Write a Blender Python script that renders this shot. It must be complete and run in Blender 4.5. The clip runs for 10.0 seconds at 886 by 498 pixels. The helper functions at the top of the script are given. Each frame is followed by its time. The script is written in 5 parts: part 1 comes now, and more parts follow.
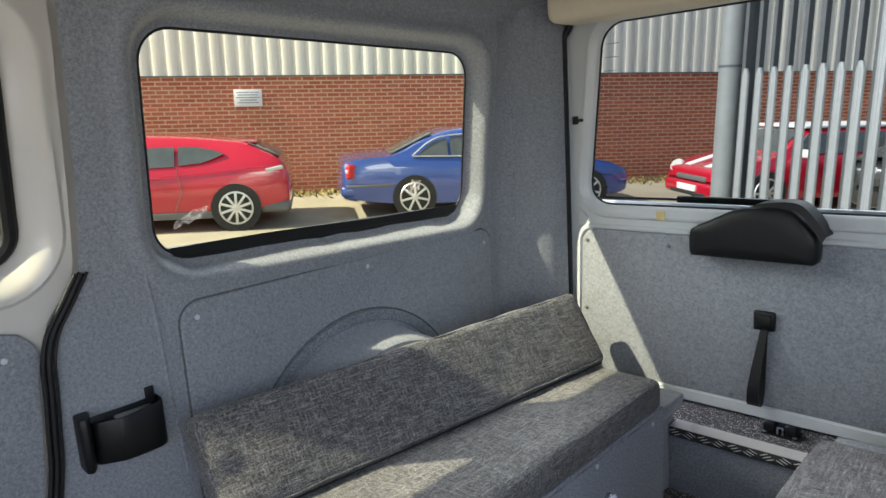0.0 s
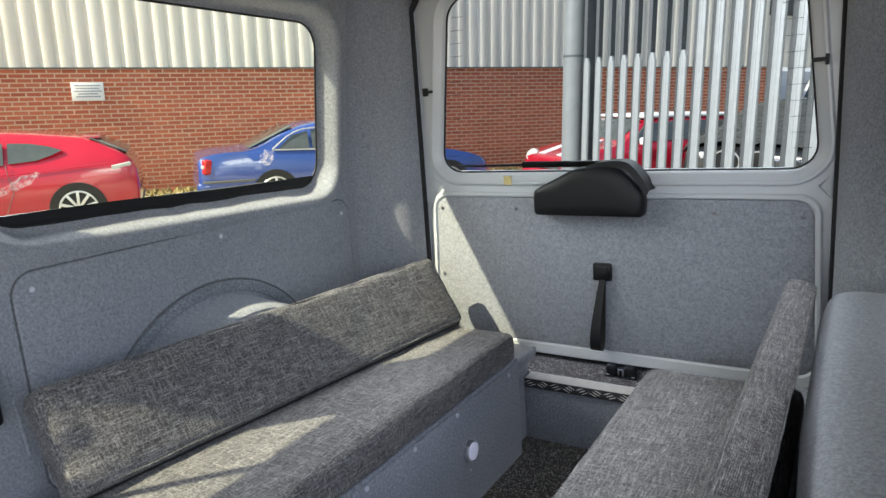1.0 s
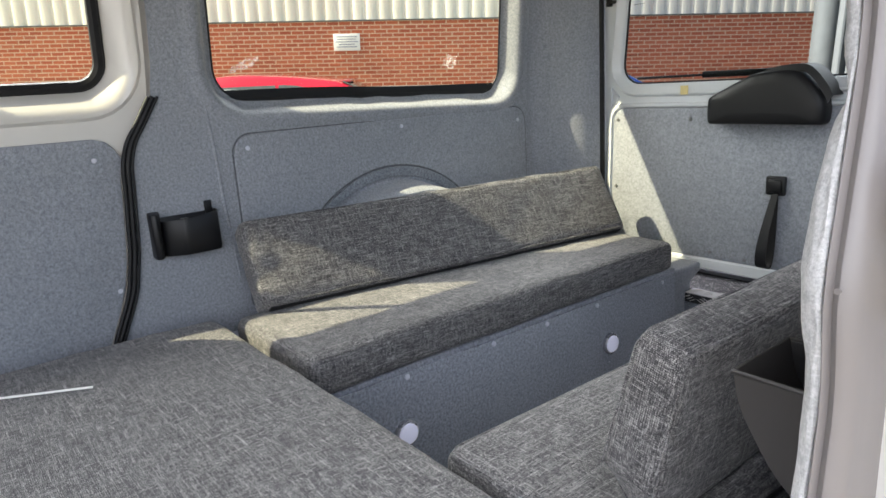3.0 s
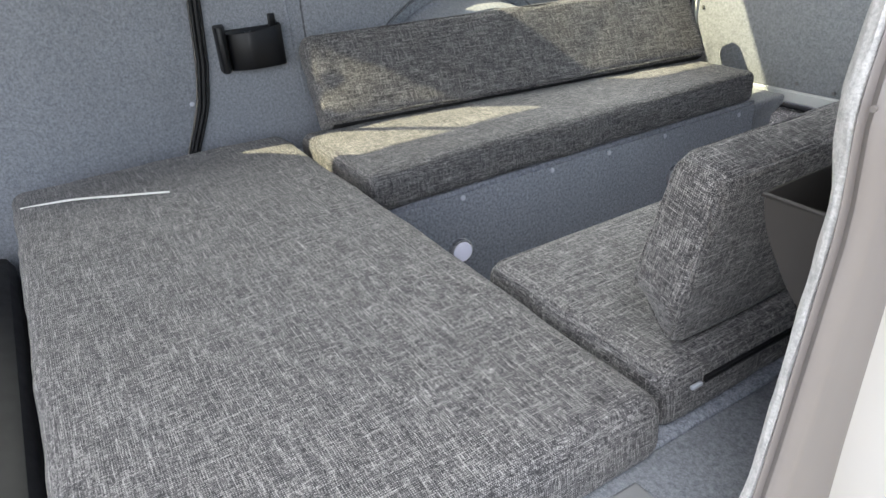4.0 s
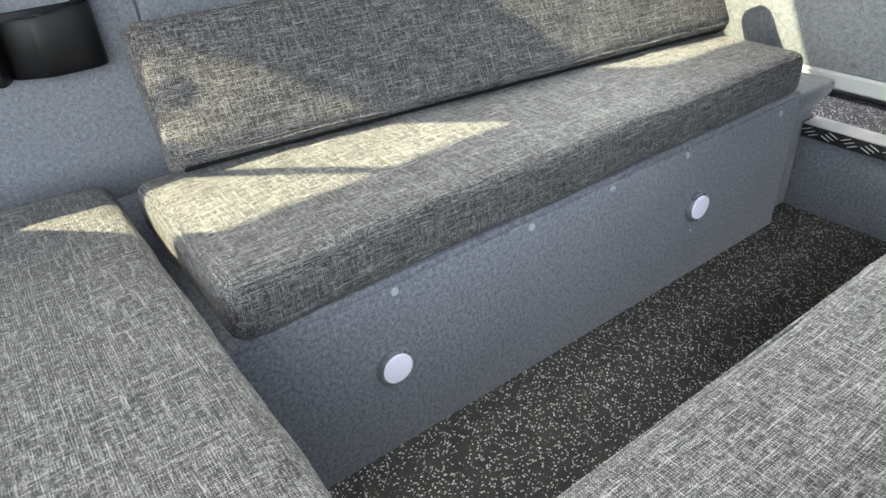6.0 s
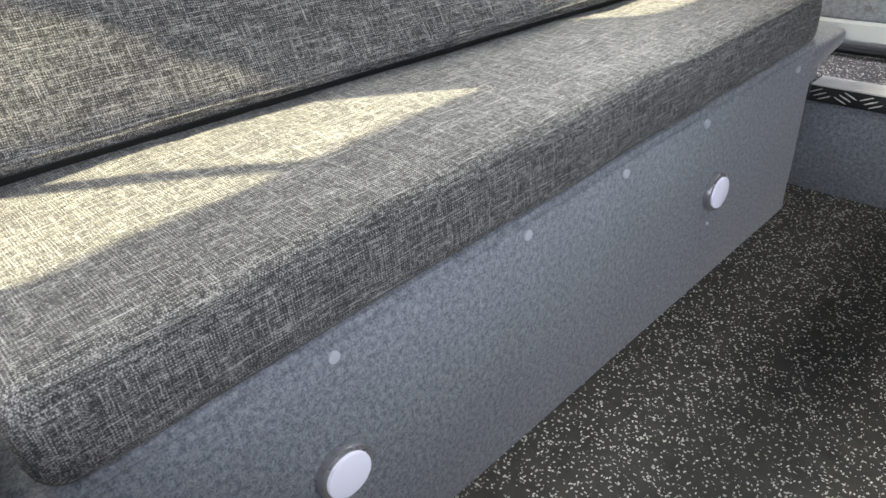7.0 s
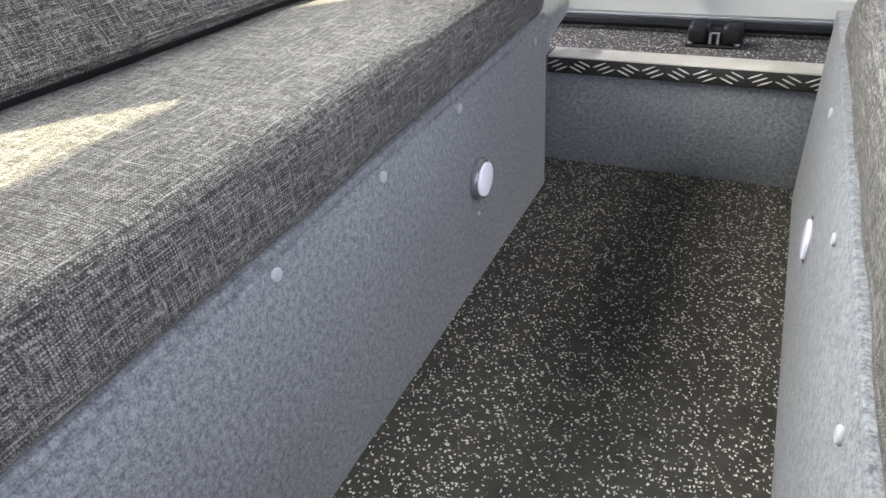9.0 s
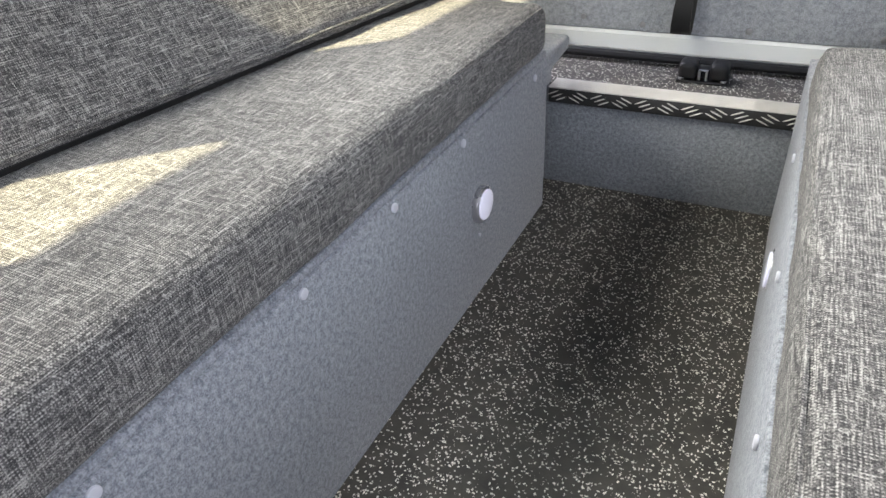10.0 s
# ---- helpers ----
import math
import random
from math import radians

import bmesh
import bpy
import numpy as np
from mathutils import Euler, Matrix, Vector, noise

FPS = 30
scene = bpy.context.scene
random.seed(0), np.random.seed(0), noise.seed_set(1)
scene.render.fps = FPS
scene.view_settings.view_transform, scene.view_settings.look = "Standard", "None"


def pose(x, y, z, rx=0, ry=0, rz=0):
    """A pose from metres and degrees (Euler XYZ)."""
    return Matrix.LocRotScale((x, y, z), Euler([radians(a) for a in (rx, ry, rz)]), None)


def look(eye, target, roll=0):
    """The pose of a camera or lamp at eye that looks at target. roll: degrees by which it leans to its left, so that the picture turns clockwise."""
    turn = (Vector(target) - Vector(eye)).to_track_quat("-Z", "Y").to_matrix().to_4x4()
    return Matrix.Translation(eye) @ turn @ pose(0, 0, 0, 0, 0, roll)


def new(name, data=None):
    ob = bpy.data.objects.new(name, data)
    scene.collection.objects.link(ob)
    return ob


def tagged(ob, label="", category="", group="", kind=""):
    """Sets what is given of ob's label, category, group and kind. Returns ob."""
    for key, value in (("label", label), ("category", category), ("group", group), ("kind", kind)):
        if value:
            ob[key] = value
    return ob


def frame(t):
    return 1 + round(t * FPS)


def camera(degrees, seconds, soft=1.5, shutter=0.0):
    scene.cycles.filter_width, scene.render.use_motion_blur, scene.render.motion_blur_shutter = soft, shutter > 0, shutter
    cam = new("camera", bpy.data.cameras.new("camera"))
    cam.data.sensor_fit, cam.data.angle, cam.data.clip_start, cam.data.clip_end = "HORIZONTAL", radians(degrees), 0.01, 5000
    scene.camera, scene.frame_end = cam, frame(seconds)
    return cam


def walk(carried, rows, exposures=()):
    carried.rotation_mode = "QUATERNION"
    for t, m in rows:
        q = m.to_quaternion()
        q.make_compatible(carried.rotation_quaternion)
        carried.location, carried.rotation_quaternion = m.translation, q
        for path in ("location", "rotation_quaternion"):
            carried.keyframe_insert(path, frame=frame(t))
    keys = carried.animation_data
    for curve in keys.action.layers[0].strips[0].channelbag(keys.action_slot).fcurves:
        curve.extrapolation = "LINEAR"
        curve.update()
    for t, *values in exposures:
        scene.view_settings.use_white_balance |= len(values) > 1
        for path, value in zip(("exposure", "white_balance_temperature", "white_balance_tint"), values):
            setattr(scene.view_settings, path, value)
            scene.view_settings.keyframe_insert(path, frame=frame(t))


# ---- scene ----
cam = camera(66.4, 10.0, shutter=0.08)
PATH = [
    (0, (0.818, -0.724, 1.182), (-0.534, 0.7, 0.8), -3.6),
    (0.5, (0.825, -0.721, 1.147), (-0.286, 0.892, 0.741), -3.9),
    (1, (0.878, -0.754, 1.098), (-0.168, 0.9, 0.685), -4.0),
    (1.5, (0.972, -0.769, 1.062), (-0.081, 0.881, 0.651), -4.1),
    (2, (1.047, -0.773, 0.994), (-0.143, 0.782, 0.588), -4.0),
    (2.5, (1.098, -0.777, 0.96), (-0.318, 0.577, 0.557), -3.8),
    (3, (1.149, -0.764, 0.928), (-0.388, 0.422, 0.446), -3.7),
    (3.2, (1.166, -0.758, 0.919), (-0.399, 0.334, 0.322), -3.8),
    (4.3, (1.188, -0.731, 0.915), (-0.317, 0.127, -0.083), -3.9),
    (4.5, (1.143, -0.711, 0.93), (-0.348, 0.136, -0.1), -3.9),
    (5, (0.956, -0.616, 0.93), (-0.509, 0.229, -0.138), -3.8),
    (5.5, (0.813, -0.467, 0.927), (-0.619, 0.406, -0.162), -3.7),
    (5.7, (0.763, -0.423, 0.913), (-0.65, 0.472, -0.183), -3.7),
    (6.8, (0.437, -0.249, 0.704), (-0.865, 0.841, -0.353), -5.3),
    (7, (0.403, -0.22, 0.682), (-0.866, 0.903, -0.38), -5.1),
    (7.5, (0.362, -0.159, 0.654), (-0.835, 1.031, -0.42), -5.1),
    (8, (0.337, -0.118, 0.645), (-0.758, 1.164, -0.431), -5.2),
    (8.5, (0.324, -0.095, 0.633), (-0.587, 1.314, -0.457), -4.7),
    (9, (0.345, -0.098, 0.626), (-0.421, 1.388, -0.472), -4.8),
    (9.5, (0.385, -0.121, 0.687), (-0.321, 1.392, -0.416), -4.0),
    (10, (0.385, -0.161, 0.708), (-0.397, 1.316, -0.39), -3.5),
]
walk(cam, [(t, look(eye, target, roll)) for t, eye, target, roll in PATH], [(0.0, 0.74, 6250, 10), (1.0, 1.0, 6250, 11), (2.0, 0.96, 6400, 12), (3.0, 1.14, 6500, 11), (4.5, 1.34, 6550, 8), (5.7, 1.74, 6550, 6), (7.0, 1.80, 6750, 9), (10.0, 1.92, 6850, 11)])

SUN_WAY = Vector((0.512, 0.862, -1.0)).normalized()

# ---- world, sun ----
world = bpy.data.worlds.new("sky")
scene.world = world
world.use_nodes = True
wn = world.node_tree
sky = wn.nodes.new("ShaderNodeTexSky")
sky.sky_type = 'NISHITA'
sky.sun_disc = False
sky.sun_elevation = math.asin(-SUN_WAY.z)
sky.sun_rotation = math.atan2(-SUN_WAY.x, -SUN_WAY.y)
sky.dust_density = 2.0
sky.ozone_density = 1.0
wn.links.new(sky.outputs[0], wn.nodes["Background"].inputs[0])
wn.nodes["Background"].inputs[1].default_value = 0.14
sun = new("sun", bpy.data.lights.new("sun", 'SUN'))
sun.data.energy, sun.data.angle, sun.data.color = 5.3, radians(0.6), (1.0, 0.92, 0.77)
sun.rotation_euler = SUN_WAY.to_track_quat("-Z", "Y").to_euler()


# fill lamps added for sky daylight at the door, windscreen, rear and left windows
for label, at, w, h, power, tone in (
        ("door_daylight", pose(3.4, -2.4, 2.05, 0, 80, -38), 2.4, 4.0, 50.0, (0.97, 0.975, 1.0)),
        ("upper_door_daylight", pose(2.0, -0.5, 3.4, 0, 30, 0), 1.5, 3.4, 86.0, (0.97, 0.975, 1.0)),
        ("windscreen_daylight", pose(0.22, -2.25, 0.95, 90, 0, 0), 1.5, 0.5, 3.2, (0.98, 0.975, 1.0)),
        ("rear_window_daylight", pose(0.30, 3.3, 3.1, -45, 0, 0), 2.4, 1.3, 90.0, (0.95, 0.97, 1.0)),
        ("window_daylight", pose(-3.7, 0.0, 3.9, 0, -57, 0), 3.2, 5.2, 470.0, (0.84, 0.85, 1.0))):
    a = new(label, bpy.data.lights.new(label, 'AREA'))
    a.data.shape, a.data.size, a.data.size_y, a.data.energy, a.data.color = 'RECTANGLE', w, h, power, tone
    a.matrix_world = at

# ---- materials ----
class Mat:
    """A small wrapper that builds one node material."""

    def __init__(self, name, rough=0.8, metal=0.0, spec=0.5):
        self.m = bpy.data.materials.new(name)
        self.m.use_nodes = True
        self.t = self.m.node_tree
        self.b = self.t.nodes["Principled BSDF"]
        self.b.inputs["Roughness"].default_value = rough
        self.b.inputs["Metallic"].default_value = metal
        self.b.inputs["Specular IOR Level"].default_value = spec
        self.co = self.t.nodes.new("ShaderNodeTexCoord").outputs["Object"]

    def node(self, kind, **props):
        n = self.t.nodes.new(kind)
        for k, v in props.items():
            n.inputs[k.replace("_", " ")].default_value = v
        return n

    def link(self, a, b):
        self.t.links.new(a, b)

    def mapped(self, scale, co=None):
        n = self.node("ShaderNodeMapping")
        n.inputs["Scale"].default_value = scale
        self.link(co or self.co, n.inputs["Vector"])
        return n.outputs[0]

    def noise(self, scale, detail=3.0, rough=0.6, co=None):
        n = self.node("ShaderNodeTexNoise", Scale=scale, Detail=detail, Roughness=rough)
        self.link(co or self.co, n.inputs["Vector"])
        return n.outputs["Fac"]

    def ramp(self, fac, stops):
        n = self.node("ShaderNodeValToRGB")
        e = n.color_ramp.elements
        while len(e) < len(stops):
            e.new(0.5)
        for k, (p, c) in zip(e, stops):
            k.position, k.color = p, (*c, 1) if len(c) == 3 else (c[0], c[0], c[0], 1)
        self.link(fac, n.inputs[0])
        return n.outputs[0]

    def math(self, op, a, b=0.5, c=None):
        n = self.t.nodes.new("ShaderNodeMath")
        n.operation = op
        for i, v in enumerate((a, b, c)):
            if v is None:
                continue
            if isinstance(v, (int, float)):
                n.inputs[i].default_value = v
            else:
                self.link(v, n.inputs[i])
        return n.outputs[0]

    def mix(self, fac, a, b, mode='MIX'):
        n = self.t.nodes.new("ShaderNodeMix")
        n.data_type, n.blend_type = 'RGBA', mode
        for i, v in ((0, fac), (6, a), (7, b)):
            if isinstance(v, (int, float)):
                n.inputs[i].default_value = v
            elif isinstance(v, tuple):
                n.inputs[i].default_value = (*v, 1)
            else:
                self.link(v, n.inputs[i])
        return n.outputs[2]

    def colour(self, c):
        if isinstance(c, tuple):
            self.b.inputs["Base Color"].default_value = (*c, 1)
        else:
            self.link(c, self.b.inputs["Base Color"])
        return self

    def rough(self, v):
        self.link(v, self.b.inputs["Roughness"])
        return self

    def bump(self, h, strength=0.3, dist=0.002):
        n = self.node("ShaderNodeBump", Strength=strength, Distance=dist)
        self.link(h, n.inputs["Height"])
        self.link(n.outputs[0], self.b.inputs["Normal"])
        return self


def carpet(name, dark, light, worn=0.35):
    m = Mat(name, 0.95, spec=0.15)
    fine, mid, big = m.noise(480, 3, 0.7), m.noise(150, 4, 0.75), m.noise(7, 3)
    fibre = m.math('MAXIMUM', m.noise(1.0, 1.5, 0.6, m.mapped((120, 700, 420))), m.noise(1.0, 1.5, 0.6, m.mapped((700, 420, 120))))
    f = m.math('ADD', m.math('MULTIPLY', fine, 0.40), m.math('ADD', m.math('MULTIPLY', mid, 0.48), m.math('MULTIPLY', fibre, 0.12)))
    c = m.ramp(f, [(0.42, dark), (0.60, light)])
    c = m.mix(m.math('MULTIPLY', m.ramp(fibre, [(0.66, (0.0,)), (0.74, (1.0,))]), 0.35), c, tuple(1.35 * v for v in light))
    c = m.mix(m.math('MULTIPLY', big, worn), c, tuple(0.72 * v for v in dark))
    m.colour(c)
    m.bump(f, 0.28, 0.0016)
    m.b.inputs["Sheen Weight"].default_value = 0.25
    return m.m


def fabric(name, along):
    """Melange upholstery: dark and pale yarns in two directions, with long pale slubs mostly along one axis (0: x, 1: y)."""
    m = Mat(name, 0.9, spec=0.2)
    face = m.node("ShaderNodeSeparateXYZ")
    m.link(m.t.nodes["Texture Coordinate"].outputs["Normal"], face.inputs[0])
    # yarns lie in the cloth: none along the face's own normal
    lies = [m.math('MAXIMUM', 0.0, m.math('MINIMUM', 1.0, m.math('MULTIPLY', m.math('SUBTRACT', 0.85, m.math('ABSOLUTE', face.outputs[i])), 6.0))) for i in range(3)]

    def yarns(length, width, detail=1.5):
        out = []
        for axis in (along, 1 - along, 2):
            k = [1 / width] * 3
            k[axis] = 1 / length
            out.append(m.math('MULTIPLY', m.noise(1.0, detail, 0.6, m.mapped(tuple(k))), lies[axis]))
        return out

    def most(n, share=1.0):
        return m.math('MAXIMUM', n[0], m.math('MULTIPLY', m.math('MAXIMUM', n[1], n[2]), share))
    f, g, streak = most(yarns(0.0068, 0.0014)), most(yarns(0.050, 0.0015, 1.0), 0.95), most(yarns(0.045, 0.0044, 2.0), 0.97)
    grain = m.noise(820, 2, 0.7)
    f = m.math('ADD', m.math('MULTIPLY', f, 0.46), m.math('ADD', m.math('MULTIPLY', g, 0.24), m.math('MULTIPLY', grain, 0.30)))
    xyz = m.node("ShaderNodeSeparateXYZ")
    m.link(m.co, xyz.inputs[0])
    wander = m.math('MULTIPLY', m.math('SUBTRACT', m.noise(60, 2), 0.5), 0.0018)
    s = [m.math('SINE', m.math('MULTIPLY', m.math('ADD', xyz.outputs[i], wander), 2 * math.pi / 0.0026)) for i in range(3)]
    weave = m.math('ADD', m.math('MULTIPLY', s[0], s[1]), m.math('MULTIPLY', s[2], m.math('ADD', s[0], s[1])))
    f = m.math('ADD', f, m.math('MULTIPLY', weave, 0.034))
    f = m.math('ADD', f, m.math('MULTIPLY', m.math('SUBTRACT', streak, 0.57), 0.30))
    c = m.ramp(f, [(0.438, (0.027, 0.0262, 0.029)), (0.532, (0.113, 0.109, 0.111)), (0.655, (0.405, 0.393, 0.382))])
    c = m.mix(m.math('MULTIPLY', m.noise(5, 3), 0.14), c, (0.05, 0.048, 0.05))
    c = m.mix(m.math('MULTIPLY', m.ramp(g, [(0.66, (0.0,)), (0.74, (1.0,))]), 0.32), c, (0.47, 0.455, 0.445))
    m.colour(c)
    m.bump(f, 0.75, 0.002)
    m.b.inputs["Sheen Weight"].default_value = 0.12
    return m.m


def plain(name, c, rough=0.5, metal=0.0, var=0.08, scale=30, bump=0.05, spec=0.5, coat=0.0):
    m = Mat(name, rough, metal, spec)
    n = m.noise(scale, 4)
    m.colour(m.mix(n, tuple(v * (1 - var) for v in c), tuple(min(1, v * (1 + var)) for v in c)))
    m.rough(m.math('ADD', m.math('MULTIPLY', m.noise(scale * 0.4, 3), 0.2), rough - 0.1))
    if bump:
        m.bump(m.noise(scale * 12, 2), bump, 0.001)
    m.b.inputs["Coat Weight"].default_value = coat
    return m.m


CARPET = carpet("grey_lining_carpet", (0.186, 0.196, 0.220), (0.390, 0.408, 0.446))
CARPET_DARK = carpet("box_lining_carpet", (0.134, 0.145, 0.175), (0.408, 0.428, 0.482))
CARPET_WORN = carpet("worn_riser_carpet", (0.120, 0.132, 0.156), (0.372, 0.396, 0.432), 0.7)
# dark tone for painted shadow lines along the side board and arch rim
GAP_SHADE = carpet("gap_shade_carpet", (0.07, 0.073, 0.082), (0.17, 0.178, 0.195), 0.2)
CARPET_PALE = carpet("pale_pillar_carpet", (0.34, 0.34, 0.345), (0.57, 0.57, 0.575), 0.2)
FABRIC = fabric("melange_upholstery", 1)
FABRIC_CROSS = fabric("melange_upholstery_crosswise", 0)
PAINT = plain("silver_grey_paint", (0.593, 0.570, 0.530), 0.32, 0.0, 0.04, 8, 0.01, 0.5, 0.4)
WHITE = plain("white_body_paint", (0.513, 0.502, 0.484), 0.3, 0.0, 0.03, 6, 0.0, 0.5, 0.5)
TAILGATE_PAINT = plain("silver_tailgate_paint", (0.524, 0.547, 0.564), 0.32, 0.0, 0.04, 8, 0.01, 0.5, 0.3)
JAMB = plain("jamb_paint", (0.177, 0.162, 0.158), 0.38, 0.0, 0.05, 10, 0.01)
BLACK = plain("black_plastic", (0.008, 0.008, 0.009), 0.42, 0.0, 0.2, 60, 0.15, 0.32)
RUBBER = plain("black_rubber", (0.008, 0.008, 0.009), 0.55, 0.0, 0.2, 80, 0.1, 0.3)
SMOKE = plain("smoked_bin_plastic", (0.03, 0.027, 0.026), 0.5, 0.0, 0.15, 20, 0.02)
STRIKER = plain("striker_plastic", (0.05, 0.043, 0.039), 0.5, 0.0, 0.2, 30, 0.1)
BRASS = plain("passivated_plate", (0.55, 0.49, 0.39), 0.45, 0.2, 0.1, 40, 0.0)
CAP = plain("white_screw_cap", (0.536, 0.547, 0.616), 0.4, 0.0, 0.05, 90, 0.0)
SCREW = plain("dull_screw_head", (0.22, 0.22, 0.23), 0.4, 0.6, 0.1, 90, 0.0)
STEEL = plain("screw_steel", (0.55, 0.55, 0.56), 0.3, 0.9, 0.1, 90, 0.0)
RIM = plain("satin_chrome", (0.46, 0.46, 0.49), 0.28, 0.75, 0.06, 60, 0.0)
LENS = plain("puck_lens", (0.661, 0.684, 0.844), 0.25, 0.0, 0.02, 50, 0.0)
HEADLINER = plain("beige_headliner", (0.627, 0.559, 0.456), 0.9, 0.0, 0.06, 60, 0.2)
TAPE = plain("yellowed_tape", (0.55, 0.45, 0.2), 0.5, 0.0, 0.2, 60, 0.0)
THREAD = plain("white_thread", (0.75, 0.75, 0.72), 0.8, 0.0, 0.05, 200, 0.0)


def translucent(name, c, share):
    """Thin pale film that lets light through."""
    m = Mat(name, 0.8)
    m.colour(m.mix(m.noise(160, 4), tuple(0.75 * v for v in c), c))
    tr, mx = m.t.nodes.new("ShaderNodeBsdfTranslucent"), m.t.nodes.new("ShaderNodeMixShader")
    tr.inputs[0].default_value, mx.inputs[0].default_value = (*c, 1), share
    m.link(m.b.outputs[0], mx.inputs[1])
    m.link(tr.outputs[0], mx.inputs[2])
    clear, patchy = m.t.nodes.new("ShaderNodeBsdfTransparent"), m.t.nodes.new("ShaderNodeMixShader")
    m.link(m.ramp(m.noise(95, 5, 0.7), [(0.42, (0.05,)), (0.62, (0.52,))]), patchy.inputs[0])
    m.link(clear.outputs[0], patchy.inputs[1])
    m.link(mx.outputs[0], patchy.inputs[2])
    m.link(patchy.outputs[0], m.t.nodes["Material Output"].inputs[0])
    return m.m


RESIDUE = translucent("sticker_residue", (0.66, 0.59, 0.56), 0.35)
ZIP_SHADE = plain("zip_and_shade_black", (0.008, 0.008, 0.009), 0.7, 0.0, 0.2, 100, 0.1)
GREY_PLASTIC = plain("grey_sill_plastic", (0.28, 0.285, 0.29), 0.5, 0.0, 0.08, 40, 0.1)


def glass(name, tint):
    m = bpy.data.materials.new(name)
    m.use_nodes = True
    t = m.node_tree
    t.nodes.remove(t.nodes["Principled BSDF"])
    tr, gl, mx = (t.nodes.new("ShaderNodeBsdf" + k) if k != "Mix" else t.nodes.new("ShaderNodeMixShader") for k in ("Transparent", "Glossy", "Mix"))
    tr.inputs[0].default_value = (*tint, 1)
    gl.inputs["Roughness"].default_value = 0.02
    fr = t.nodes.new("ShaderNodeFresnel")
    fr.inputs[0].default_value = 1.08
    t.links.new(fr.outputs[0], mx.inputs[0])
    t.links.new(tr.outputs[0], mx.inputs[1])
    t.links.new(gl.outputs[0], mx.inputs[2])
    t.links.new(mx.outputs[0], t.nodes["Material Output"].inputs[0])
    return m


LENS.node_tree.nodes["Principled BSDF"].inputs["Emission Color"].default_value = (0.82, 0.82, 1.0, 1)
LENS.node_tree.nodes["Principled BSDF"].inputs["Emission Strength"].default_value = 0.09
GLASS = glass("window_glass", (0.94, 0.95, 0.76))
REAR_GLASS = glass("tinted_rear_glass", (0.49, 0.52, 0.51))


def speckle():
    """Black rubber with pale angular chips, two layers of them turned against each other."""
    m = Mat("speckled_rubber_floor", 0.55, spec=0.38)
    warp = m.node("ShaderNodeTexNoise", Scale=260.0, Detail=2.0, Roughness=0.6)
    m.link(m.co, warp.inputs["Vector"])
    shift = m.t.nodes.new("ShaderNodeVectorMath")
    shift.operation = 'MULTIPLY_ADD'
    m.link(warp.outputs["Color"], shift.inputs[0])
    shift.inputs[1].default_value = (0.0035, 0.0035, 0.0035)
    m.link(m.co, shift.inputs[2])
    chips, tone = None, None
    for stretch, turn in (((1.35, 0.72, 1.0), 0.5), ((0.70, 1.30, 1.0), -0.35)):
        mp = m.node("ShaderNodeMapping")
        mp.inputs["Rotation"].default_value, mp.inputs["Scale"].default_value = (0, 0, turn), stretch
        m.link(shift.outputs[0], mp.inputs["Vector"])
        v = m.node("ShaderNodeTexVoronoi", Scale=225.0, Randomness=1.0)
        v.distance = 'CHEBYCHEV'
        m.link(mp.outputs[0], v.inputs["Vector"])
        sep = m.node("ShaderNodeSeparateColor")
        m.link(v.outputs["Color"], sep.inputs[0])
        dot = m.math('LESS_THAN', v.outputs["Distance"], m.math('ADD', m.math('MULTIPLY', sep.outputs[1], 0.20), 0.12))
        f = m.math('MULTIPLY', m.math('GREATER_THAN', sep.outputs[0], 0.59), dot)
        chips = f if chips is None else m.math('MAXIMUM', chips, f)
        tone = sep.outputs[2]
    base = m.ramp(m.noise(25, 4), [(0.3, (0.027, 0.025, 0.023)), (0.7, (0.064, 0.058, 0.051))])
    m.colour(m.mix(chips, base, m.mix(tone, (0.56, 0.54, 0.48), (0.95, 0.92, 0.85))))
    m.rough(m.math('ADD', m.math('MULTIPLY', m.noise(300, 3), 0.3), 0.48))
    m.bump(m.noise(350, 3), 0.3, 0.0015)
    return m.m


FLOOR = speckle()
ALU = plain("aluminium_tread", (0.64, 0.62, 0.59), 0.42, 0.2, 0.08, 40, 0.05)
ALU_DARK = plain("dark_aluminium_tread", (0.035, 0.035, 0.036), 0.45, 0.4, 0.15, 60, 0.05)


# ---- mesh helpers ----
def mesh_of(name, bm, mats, smooth=True):
    me = bpy.data.meshes.new(name)
    bmesh.ops.recalc_face_normals(bm, faces=bm.faces)
    bm.to_mesh(me)
    bm.free()
    for m in mats if isinstance(mats, (list, tuple)) else [mats]:
        me.materials.append(m)
    if smooth:
        me.polygons.foreach_set("use_smooth", [True] * len(me.polygons))
        me.set_sharp_from_angle(angle=radians(38))
    return me


def thing(name, bm, mat, label, category, group="", kind="", at=None, smooth=True):
    ob = new(name, mesh_of(name, bm, mat, smooth))
    if at is not None:
        ob.matrix_world = at
    return tagged(ob, label, category, group, kind)


def base(name, label, category, at=None, group="", kind=""):
    ob = new(name)
    if at is not None:
        ob.matrix_world = at
    return tagged(ob, label, category, group, kind)


def part(name, bm, mat, parent, label="", at=None, smooth=True):
    ob = new(name, mesh_of(name, bm, mat, smooth))
    ob.parent = parent
    if at is not None:
        ob.matrix_basis = at
    if label:
        ob["label"] = label
    return ob


def shared(name, me, parent, at):
    ob = new(name, me)
    ob.parent = parent
    ob.matrix_basis = at
    return ob


